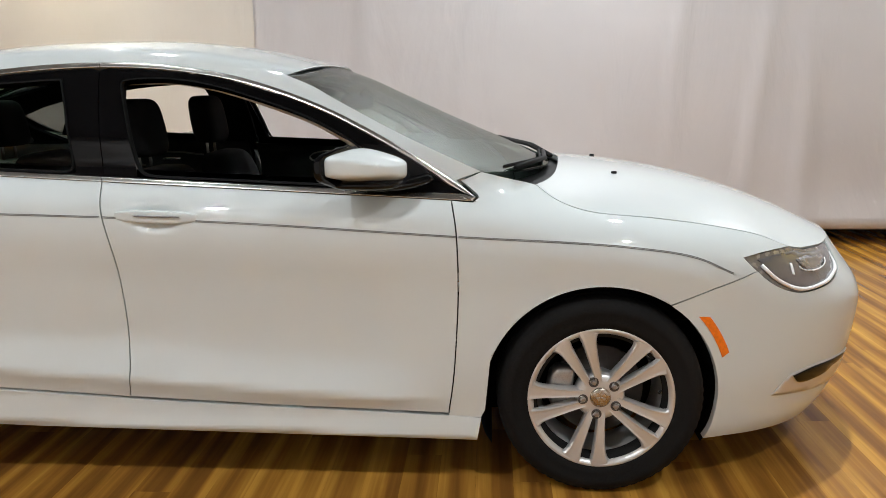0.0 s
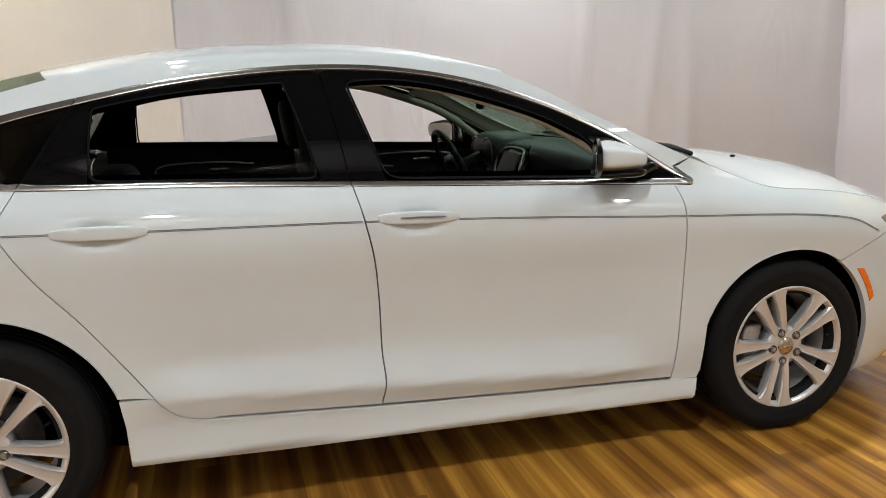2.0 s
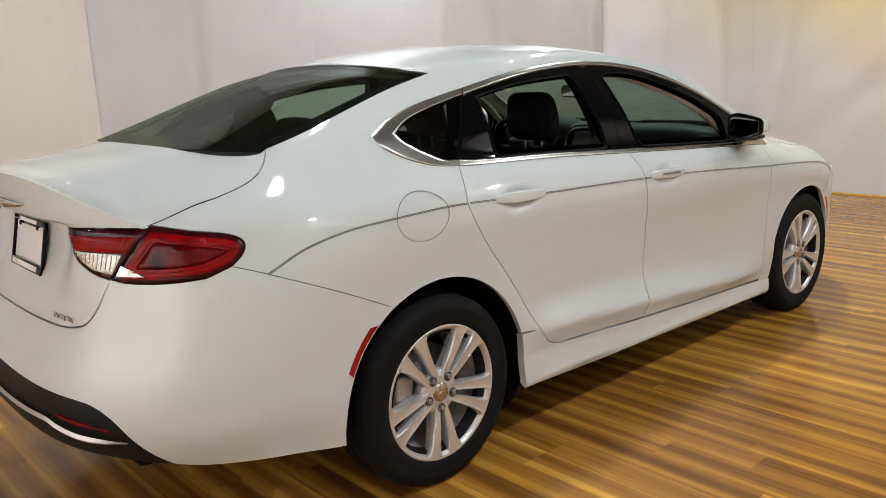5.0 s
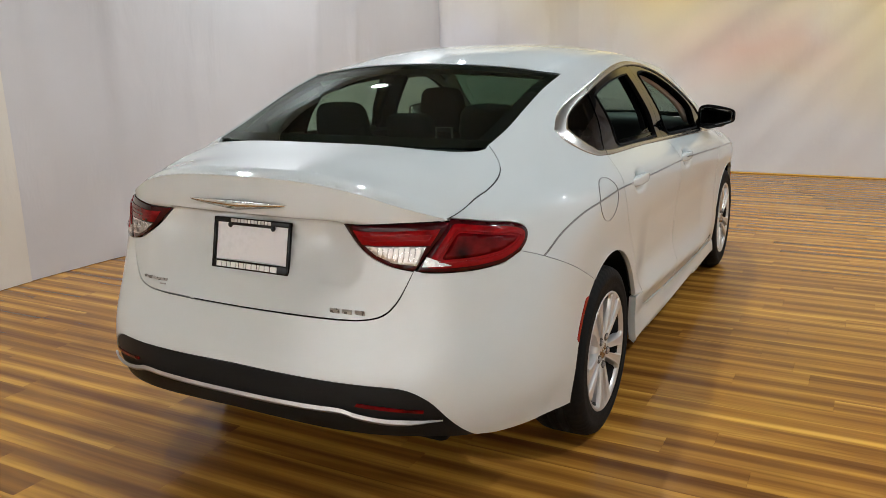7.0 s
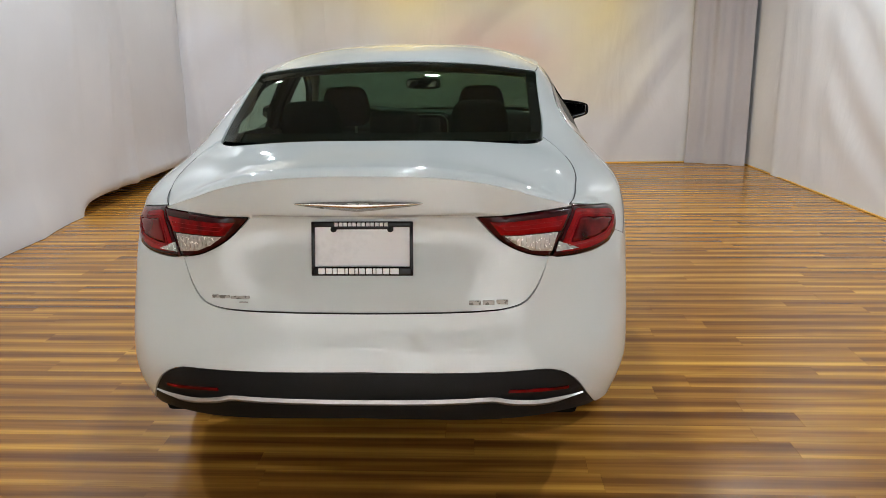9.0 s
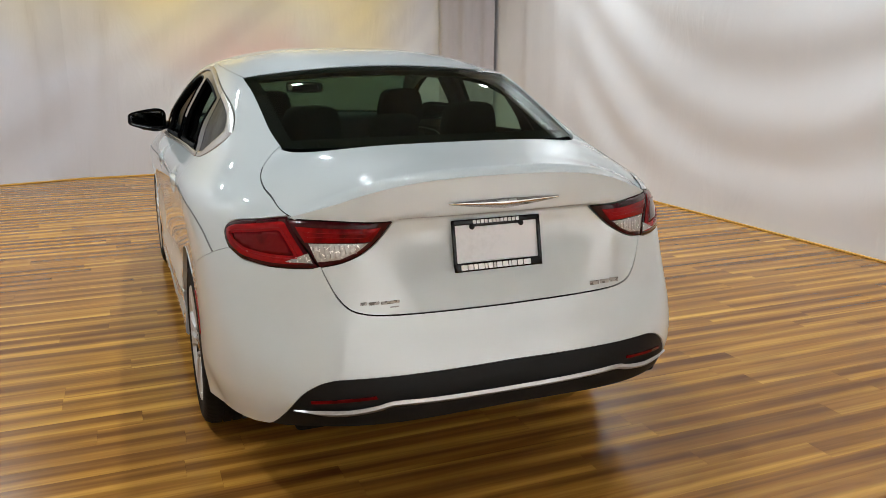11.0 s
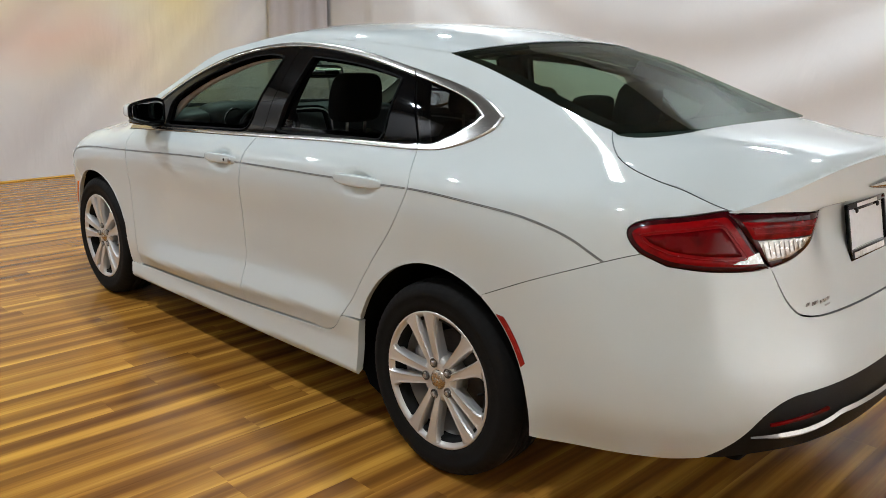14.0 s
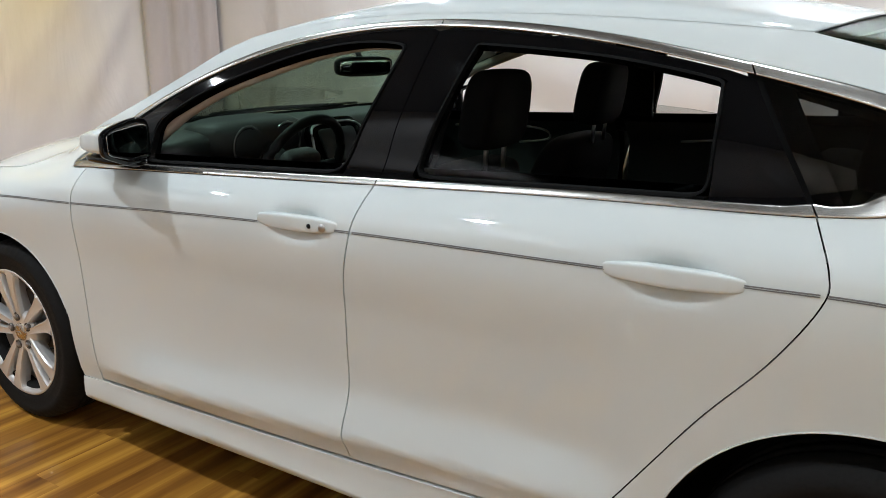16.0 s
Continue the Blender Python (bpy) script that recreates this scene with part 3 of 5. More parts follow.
def folds_front(s, z):
    y = -3.75 + s
    # folds fan out from a corner far above, where the cloth is tied up
    a = np.arctan2(y + 5.0, 4.2 - z)
    r = np.hypot(y + 5.0, 4.2 - z)
    fan = np.sin(a * 40 + 1.1 * np.sin(r * 1.3) + .9 * np.sin(a * 17 + 1)) * smooth(a, 1.35, .95)
    f = .014 * fan * (.6 + .4 * np.sin(r * 2.1 + a * 9)) + .005 * np.sin(a * 83 + 2 * r)
    f += .012 * np.sin(y * 4.1 + z * .5) * smooth(y, .2, 1.2)
    for at, lean, width, depth in ((3.25, .02, .10, .05), (2.7, -.03, .10, .03), (1.9, .06, .12, .028), (1.35, -.05, .10, .022)):
        f = f + crease(y, at + lean * z + .03 * np.sin(z * 2 + at), width, depth)
    f += crease(y, -3.08, .10, .07) + crease(y, -3.45, .09, .05)
    return f + .05


def folds_right(s, z):
    x = X_BACK + s * 1.0
    q = z - .17 * np.minimum((x - .5) ** 2, 9)
    k = smooth(np.abs(x - .5), 4.0, 2.0)
    f = .0145 * np.sin(q * 8.5 + .7 * np.sin(x * .8)) * k * smooth(z, .05, .6)
    f += .018 * np.sin(x * 6.0 + z * .8) * (1 - k) + .03 * np.exp(-((x - 3.9) / .16) ** 2) + .03 * np.exp(-((x - 4.6) / .12) ** 2)
    return f + .07


def folds_back(s, z):
    return .03 * np.sin(s * 4.5 + .4 * np.sin(z)) + .05


JOIN = (-.95, LEFT_A[1] + (LEFT_B[1] - LEFT_A[1]) * (-.95 - X_BACK) / (LEFT_B[0] - X_BACK))
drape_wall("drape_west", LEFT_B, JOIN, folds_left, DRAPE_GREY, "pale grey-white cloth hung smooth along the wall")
drape_wall("drape_west_cream", (JOIN[0] + .05, JOIN[1] - .010), (LEFT_A[0], LEFT_A[1] - .010), lambda s, z: folds_left(s + 6.2, z), DRAPE_CREAM,
           "cream cloth hung beside the white cloth")
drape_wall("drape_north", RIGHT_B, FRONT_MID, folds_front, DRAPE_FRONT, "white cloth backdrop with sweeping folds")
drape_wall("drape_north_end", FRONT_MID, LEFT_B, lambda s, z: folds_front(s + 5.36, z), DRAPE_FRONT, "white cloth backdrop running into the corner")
drape_wall("drape_east", RIGHT_A, RIGHT_B, folds_right, DRAPE, "white cloth hung in wide swags")
drape_wall("drape_south", LEFT_A, RIGHT_A, folds_back, DRAPE, "white cloth with upright folds")


def folds_corner(s, z):
    f = .022 * np.sin(s * 21 + .5 * np.sin(z * 1.7)) + .012 * np.sin(s * 43 + z * .9 + 1)
    return f + .05 * smooth(z, .35, 0) * (.5 + .5 * np.sin(s * 17))


# gathered corner cloth, coloured darker for the shade in its fold
drape_wall("drape_corner_east", (5.36, -3.65), (5.68, -2.99), folds_corner, DRAPE_CORNER_SHADE, "shaded mauve-grey cloth gathered in the corner", step=.03)


def floor_edge(name, a, b, wide=.05):
    a, b = Vector((*a, 0)), Vector((*b, 0))
    d = b - a
    n = Vector((-d.y, d.x, 0)).normalized()
    bm = box(d.length, wide, .012, (a + b) / 2 + n * (.075 + wide / 2) + Vector((0, 0, .006)), .003, 1, Matrix.Rotation(math.atan2(d.y, d.x), 4, "Z"))
    return tagged(part(name, bm, YELLOW), "pale wooden edge strip along the cloth", "edge strip", kind="structure")


floor_edge("trim_north", RIGHT_B, FRONT_MID)
floor_edge("trim_north_end", FRONT_MID, LEFT_B)
floor_edge("trim_east", RIGHT_A, RIGHT_B, .022)


def ceiling_light(x, y, watts):
    ob = empty("ceiling_light", (x, y, CEILING))
    tagged(ob, "round recessed ceiling downlight with bright disc", "ceiling light", "ceiling downlights")
    v, f = revolve([(.11, 0), (.13, -.004), (.13, -.014), (.105, -.016), (.095, -.006)], 32, True)
    mesh_part("rim", [(a, c, b) for a, b, c in v], f, SILVER, ob)
    v, f = revolve([(.0, -.009), (.05, -.009), (.094, -.009)], 32)
    mesh_part("disc", [(a, c, b) for a, b, c in v], f, GLOW, ob, "glowing white disc")
    d = new("ceiling_lamp", lamp_data("ceiling_lamp", watts, .14, 150, (.935, 1, 1.055)))
    d.parent, d.location = ob, (0, 0, -.03)
    return ob


for lx, ly, lw in LAMPS:
    ceiling_light(lx, ly, lw)


def wall_washer(x, y, target, watts, color=(1, .78, .13)):
    """A small spotlight on a bracket, warm by default, turned to the cloth; out of view, added to light it."""
    ob = empty("wall_spotlight", (x, y, CEILING))
    tagged(ob, "small spotlight on a ceiling bracket turned to the cloth", "spotlight", "spotlights")
    v, f = tube([(0, 0, 0), (0, 0, -.16)], .012, 10)
    mesh_part("bracket", v, f, STEEL, ob)
    aim = look((0, 0, -.20), Vector(target) - Vector((x, y, CEILING)))
    v, f = revolve([(.03, -.10), (.05, -.08), (.055, .05), (.05, .055), (.045, -.06)], 24, True)
    mesh_part("can", [aim @ Vector((p[0], p[2], -p[1])) for p in v], f, TRIM_BLACK, ob)
    v, f = revolve([(0, .03), (.044, .03)], 24)
    mesh_part("bulb", [aim @ Vector((p[0], p[2], -p[1])) for p in v], f, GLOW, ob)
    d = new("spot_lamp", lamp_data("spot_lamp", watts, .09, 70, color))
    d.parent, d.matrix_basis = ob, aim @ Matrix.Translation((0, 0, -.065))
    return ob


# added warm spots, out of view, that yellow the front cloth
wall_washer(4.75, -.6, (5.7, -1.55, 2.1), 4.5)
wall_washer(4.75, .9, (5.7, .35, 2.2), 4)
# added fill: unseen spots on the back cloth, whose bounce brightens the tail
for wy in (-3.3, -2.0, -.7, .6, 1.9):
    wall_washer(-5.5, wy, (X_BACK, wy, 1.4), 35, (1, .975, .955))
# one more added warm spot, for the cream cloth
wall_washer(-2.6, 1.9, (-2.4, 3.1, 2.4), 1.5)


def strip(name, outer, inner, side, mat, parent, label="", n=90, crown=.004, base=.0005):
    """A rounded bright strip between two lines on the body's side."""
    def even(line):
        return curve_at(line, np.linspace(0, 1, n))
    o, q = even(outer), even(inner)
    rows = []
    prof = ((0, -.004), (.0, .6), (.18, .92), (.5, 1.0), (.82, .92), (1.0, .6), (1.0, -.004))
    for w, h in prof:
        p = o + (q - o) * w
        rows.append(side_map(side, base + (h if h < 0 else crown * h))(p[:, 0], p[:, 1]))
    v = np.vstack(rows)
    k = len(prof)
    f = [(w * n + i, w * n + i + 1, (w + 1) * n + i + 1, (w + 1) * n + i) for w in range(k - 1) for i in range(n - 1)]
    if side > 0:
        f = [t[::-1] for t in f]
    return mesh_part(name, v, f, mat, parent, label)


def curve_at(line, k):
    q = np.array(line)
    d = np.concatenate([[0], np.cumsum(np.linalg.norm(np.diff(q, axis=0), axis=1))])
    return np.stack([np.interp(k * d[-1], d, q[:, i]) for i in range(q.shape[1])], 1)


# ---- the car ----
car = tagged(empty("sedan"), "white four-door sedan with chrome trim and open windows on wooden floor", "car")
R_ARCH, F_ARCH = .402, .380


def on_line(line, x0, x1):
    """The stretch of a line between two x, with exact ends."""
    inner = [p for p in line if x0 < p[0] < x1]
    a, b = at_x(line, x0), at_x(line, x1)
    return [a] + inner + [b] if line[0][0] < line[-1][0] else [b] + inner + [a]


def ribbon(name, line, side, width, out, mat, parent, label="", thick=.0015):
    """A thin raised line along the body's side."""
    p = np.array(line)
    t = np.gradient(p, axis=0)
    t /= np.linalg.norm(t, axis=1)[:, None]
    n = np.stack([-t[:, 1], t[:, 0]], 1) * width / 2
    f = side_map(side, out)
    a, b = f(*(p + n).T), f(*(p - n).T)
    g = side_map(side, out - thick)
    c, d = g(*(p + n).T), g(*(p - n).T)
    k = len(p)
    v = np.vstack([a, b, d, c])
    fs = [(i + w * k, i + 1 + w * k, i + 1 + ((w + 1) % 4) * k, i + ((w + 1) % 4) * k) for i in range(k - 1) for w in range(4)]
    fs += [(0, k, 2 * k, 3 * k), (k - 1, 2 * k - 1, 3 * k - 1, 4 * k - 1)]
    return mesh_part(name, v, fs, mat, parent, label, smooth=False)


def seal_loop(poly, gap):
    """A closed, evened-out line at a distance inside an outline."""
    q = shrink(resample(poly, .02), gap)
    for _ in range(4):
        q = (np.roll(q, 1, 0) + 2 * q + np.roll(q, -1, 0)) / 4
    return [tuple(p) for p in q] + [tuple(q[0])]


def door_handle(parent, side, x0, x1, z, keyed, slotted):
    xm, ln = (x0 + x1) / 2, (x1 - x0) * 1.0
    v, f = soft((ln, .036, .041), .42, .42, 18)
    bend = .010 * (1 - (2 * v[:, 0] / ln) ** 2)
    y = float(body_y(x0 - .05, z) + body_y(x1 + .05, z)) / 2 - .016
    tilt = -.028
    w = [(xm + p[0], side * (y + .006 + p[1] * .8 + b), z + p[2] * (.75 + .25 * (1 - (2 * p[0] / ln) ** 2)) + tilt * p[0]) for p, b in zip(v, bend)]
    h = mesh_part("door_handle", w, f, PAINT, parent, "body-coloured pull handle")
    if slotted:
        u, g = soft((ln * .55, .012, .006), .6, .6, 8)
        mesh_part("groove", [(xm + p[0] + .01, side * (y + .030 + p[1]), z + .003 + p[2] + tilt * p[0]) for p in u], g, STRIPE, h, "dark slot in the handle")
    if keyed:
        for kx, r in ((xm - .055, .007), (xm - .095, .011)):
            u, g = revolve([(0, .004), (r * .8, .004), (r, 0)], 16)
            mesh_part("lock" if r > .01 else "button", [(kx + p[0], side * (y + .026 + p[1]), z - .001 - tilt * .05 + p[2]) for p in u], g, STEEL if r > .01 else TRIM_BLACK, h)
    return h


def door_mirror(parent, side):
    cx, cy, cz = .625, .945, 1.088

    def taper(q, z):
        """The mirror narrows to its outer end, mostly from below."""
        t = float(smooth(q, -.06, .115))
        return z * (1 - .40 * t) + .012 * t
    v, f = soft((.19, .212, .130), .36, .45, 24)
    w = []
    for p in v:
        t = max(0.0, p[0] / .19 + .5)
        s = math.sqrt(max(0, 1 - .80 * t ** 2.2))
        up = (1 - .66 * t ** 1.5) * (.90 + .10 * min(1, t / .3)) if p[2] > 0 else .74 * (1 - .30 * t ** 3)
        out = (.25 + .75 * s ** 1.4) if p[1] > 0 else (.4 + .6 * s)
        w.append((cx + .02 + p[0] - .42 * p[1] * (1 - .4 * t), side * (cy + p[1] * out - .015 * t), cz + taper(p[1], p[2]) * up - .006 * t))
    ob = mesh_part("mirror_housing", w, f, PAINT, parent, "white door mirror shell")
    v, f = soft((.026, .222, .142), .5, .42, 18)
    mesh_part("mirror_rim", [(cx - .072 + p[0] - .42 * p[1], side * (cy + p[1]), cz + taper(p[1], p[2]) - .004) for p in v], f, GLOSS_BLACK, ob, "black rim of the mirror")
    v, f = soft((.006, .188, .106), .3, .42, 16)
    mesh_part("mirror_glass", [(cx - .0845 + p[0] - .42 * p[1], side * (cy + p[1]), cz + taper(p[1], p[2]) - .003) for p in v], f, MIRROR, ob, "silvered mirror glass")
    v, f = soft((.20, .15, .03), .6, .6, 14)
    mesh_part("mirror_base", [(cx + .02 + p[0] - .3 * p[1], side * (cy - .035 + p[1]), cz - .050 + p[2]) for p in v], f, GLOSS_BLACK, ob, "black underside")
    path = flow([(cx + .02, side * (cy - .06), cz - .055), (cx + .10, side * .86, cz - .062), (cx + .19, side * .812, cz - .045)], 6)
    v, f = tube(path, .017, 8, flat=2.4)
    mesh_part("mirror_arm", v, f, GLOSS_BLACK, ob)
    return ob


def pinstripe(line, side, parent):
    """A fine double line along the side."""
    q = np.array(line)
    t = np.gradient(q, axis=0)
    t /= np.linalg.norm(t, axis=1)[:, None]
    n = np.stack([-t[:, 1], t[:, 0]], 1)
    for d, w in ((.0017, .0024), (-.0020, .0018)):
        ribbon("pinstripe", [tuple(p) for p in q + n * d], side, w, .0014, STRIPE, parent, "thin dark grey pinstripe")


def doors(side):
    m = side_map(side)
    # body side: sill to roof, pillars and rear quarter in one sheet
    arch_r = arc(-1.371, .33, R_ARCH, 120.6, 17.5, 18)
    outline = (SCREEN_EDGE[::-1] + RAIL[::-1] + BACK_EDGE + LID_EDGE + LAMP_TOP + BUMPER_TOP + arch_r + [(-.93, .4465)] + [p for p in SEAM_C[::-1] if p[1] > .40 and p[0] < -.88]
               + on_line(TRIM_LOW, -1.476, -1.203) + TRIM_TOP[1:-3] + [(.905, 1.036)])
    b = panel("body_side", outline, m, PAINT, car, step=.026, gap=.0011)
    pinstripe(on_line(STRIPE_LINE, -1.975, -1.247), side, b)
    if side < 0:
        hx, hz, r = -1.442, .951, .099
        v, f = [], []
        ring = [(hx + r * 1.10 * math.cos(t), hz + r * .80 * math.sin(t)) for t in np.linspace(0, 2 * math.pi, 49)[:-1]]
        q = np.array(ring)
        a = side_map(side, .0012)(*q.T)
        q2 = np.array([hx, hz]) + (q - np.array([hx, hz])) * .966
        c = side_map(side, .0012)(*q2.T)
        d = side_map(side, -.002)(*((q + q2) / 2).T)
        k = len(q)
        v = np.vstack([a, d, c])
        f = [(w * k + i, w * k + (i + 1) % k, (w + 1) * k + (i + 1) % k, (w + 1) * k + i) for w in range(2) for i in range(k)]
        mesh_part("fuel_door_seam", v, f, STRIPE, b, "round seam of the fuel door")
    # fender
    arch_f = arc(1.371, .33, F_ARCH, 56.9, 160, 16)
    outline = ([(.985, 1.062)] + HOOD_EDGE + flow([(2.001, .797), (1.90, .796), (1.813, .789)], 4)[1:] + [(1.836, .767), (1.859, .745), (1.716, .700)] + arch_f
               + [(.998, .29), (.984, .262)] + [(.877, .266)] + SEAM_A[::-1][1:] + [(.930, .974), (.958, .972), (.975, .985), (.972, .992), (.918, 1.034)])
    fe = panel("fender", outline, m, PAINT, car, step=.026, gap=.0018)
    pinstripe(on_line(STRIPE_LINE, .914, 1.775), side, fe)
    for ob, cx, r, a0, a1 in ((b, -1.371, R_ARCH + .003, 19, 119), (fe, 1.371, F_ARCH + .003, 58, 157)):
        q = np.array(arc(cx, .33, r, a0, a1, 30))
        v, f = tube(side_map(side, .0005)(q[:, 0], q[:, 1]), .0020, 8)
        mesh_part("arch_lip", v, f, PAINT, ob, "rolled edge of the wheel arch")
    # front door
    low = on_line(TRIM_LOW, -.241, .890)
    fd = panel("front_door", SEAM_A[:-1] + [(.878, .276), (.309, .299), (-.189, .323)] + SEAM_B[::-1][1:] + low[::-1][1:], m, PAINT, car, step=.022, gap=.0026)
    opening = flow([(-.222, 1.345), (-.210, 1.364), (-.10, 1.369), (.0, 1.360), (.148, 1.329), (.393, 1.249), (.53, 1.183), (.615, 1.125), (.626, 1.040), (.614, 1.015)], 4) + [(-.10, 1.050), (-.128, 1.054)]
    frame_loop = [at_x(CUT_LOW, -.243)] + [(-.262, 1.165)] + [(-.303, 1.3945)] + [p for p in CUT_TOP if p[0] > -.30] + [p for p in CUT_LOW if p[0] > -.24]
    panel("window_frame", frame_loop, m, GLOSS_BLACK, fd, "gloss black window frame", [opening], .03, .0015, .035, -.003)
    ribbon("window_seal", seal_loop(opening, .003), side, .005, .0012, LINER, fd, "rubber seal round the open window", .02)
    strip("window_trim", on_line(TRIM_TOP, -.304, .968), on_line(CUT_TOP, -.304, .930), side, TRIM, fd, "chrome strip over the window")
    strip("sill_trim", [p for p in TRIM_LOW if p[0] > -.24] + [at_x(TRIM_LOW[2:40], -.241)], [p for p in CUT_LOW if p[0] > -.24] + [at_x(CUT_LOW[:24], -.241)], side, TRIM, fd, "chrome strip under the window")
    inner = flow([(-.24, 1.362), (-.10, 1.364), (.0, 1.355), (.148, 1.323), (.393, 1.242), (.53, 1.176), (.625, 1.112), (.70, 1.055)], 5)
    v, f = tube([(x, side * (float(body_y(x, z)) - .062), z - .002) for x, z in inner], .019, 10)
    mesh_part("pillar_lining", v, f, HEADLINER, car, "beige lining inside the windscreen pillar")
    door_handle(fd, side, -.182, .092, .9345, side > 0, side < 0)
    pinstripe(on_line(STRIPE_LINE, .085, .905), side, fd)
    pinstripe(on_line(STRIPE_LINE, -.216, -.172), side, fd)
    door_mirror(fd, side)
    # rear door
    low = on_line(TRIM_LOW, -1.203, -.241)
    rd = panel("rear_door", SEAM_B[:-1] + [(-.189, .323), (-.70, .353)] + SEAM_C[::-1][2:] + low[::-1][1:-1], m, PAINT, car, step=.022, gap=.0018)
    opening = flow([(-1.006, 1.225), (-.996, 1.290), (-.978, 1.308), (-.771, 1.343), (-.60, 1.358), (-.440, 1.366), (-.421, 1.356), (-.385, 1.25), (-.336, 1.070)], 4) + [(-.345, 1.0635), (-1.012, 1.0905)]
    frame_loop = [at_x(CUT_LOW, -.243), (-.262, 1.165), (-.303, 1.3945)] + [p for p in CUT_TOP[::-1] if -1.03 < p[0] < -.31] + [(-1.050, 1.309), (-1.185, 1.102)] + \
        [p for p in CUT_LOW[::-1] if -1.18 < p[0] < -.25]
    panel("window_frame", frame_loop, m, GLOSS_BLACK, rd, "gloss black window frame", [opening], .03, .0015, .035, -.003)
    ribbon("window_seal", seal_loop(opening, .003), side, .005, .0012, LINER, rd, "rubber seal round the open window", .02)
    strip("window_trim", on_line(TRIM_TOP, -1.034, -.307), on_line(CUT_TOP, -1.047, -.307), side, TRIM, rd, "chrome strip over the window")
    low_out = [at_x(TRIM_LOW[10:50], -.244)] + [p for p in TRIM_LOW if -1.20 < p[0] < -.25] + [(-1.203, 1.0815)]
    low_in = [at_x(CUT_LOW[4:40], -.244)] + [p for p in CUT_LOW if -1.185 < p[0] < -.25] + [(-1.190, 1.101)]
    strip("sill_trim", low_out, low_in, side, TRIM, rd, "chrome strip under the window")
    panel("window_glass", [(-.335, 1.055), (-.356, 1.118), (-.50, 1.108), (-.64, 1.090), (-.74, 1.074), (-.74, 1.068), (-.5, 1.060)], side_map(side, -.014), GLASS_SIDE, rd,
          "lowered window glass standing a little proud", (), .04, 0, .004)
    door_handle(rd, side, -1.120, -.846, .9565, False, False)
    pinstripe(on_line(STRIPE_LINE, -.856, -.226), side, rd)
    pinstripe(on_line(STRIPE_LINE, -1.236, -1.108), side, rd)
    # quarter window with its broad chrome corner
    pane = flow([(-1.060, 1.306), (-1.23, 1.266), (-1.33, 1.234), (-1.396, 1.200)], 5) + [p for p in CUT_LOW[::-1] if -1.395 < p[0] < -1.19] + [(-1.193, 1.101)]
    panel("quarter_window", pane, side_map(side, -.003), GLASS_DARK, car, "dark tinted fixed rear side window", (), .03, .001, .004)
    panel("division_post", [(-1.02, 1.335), (-1.10, 1.318), (-1.245, 1.095), (-1.15, 1.09)], side_map(side, -.012), LINER, car, "black post between the side windows", (), .04, 0, .01)
    panel("quarter_backing", pane, side_map(side, -.006), GLASS_SIDE, car, "tinted inner pane", (), .05, .001, 0)
    strip("quarter_trim", on_line(TRIM_TOP, -1.476, -1.037), on_line(CUT_TOP, -1.396, -1.050), side, TRIM, car, "broad chrome corner of the side window", crown=.0025)
    strip("quarter_trim", [(-1.206, 1.082)] + [p for p in TRIM_LOW if p[0] < -1.207], [(-1.193, 1.101)] + [p for p in CUT_LOW if p[0] < -1.195], side, TRIM, car,
          "broad chrome corner of the side window", crown=.0025)
    # sill
    outline = [(.984, .262), (.877, .2685), (.309, .2915), (-.189, .3155), (-.70, .3455)] + [(x - .0005, z - .0015) for x, z in SEAM_C[::-1] if -.888 < x < -.705] + [(-.896, .443), (-.983, .443), (-.972, .36), (-.966, .231), (-.523, .214), (.089, .204), (.970, .186)]
    def sill_map(x, z):
        lo, hi = .2055 - .0235 * x, .3085 - .045 * x
        v = (z - lo) / (hi - lo)
        out = .022 * np.clip(1 - v, 0, 1) - .016 * (1 - smooth(v, -.05, .16))
        return np.stack([x, side * (body_y(x, np.maximum(z, .19)) + out), z + 0 * x], 1)
    panel("side_sill", outline, sill_map, PAINT, car, "white sill below the doors", (), .022, 0, .03, .003)


for sd in (-1, 1):
    doors(sd)


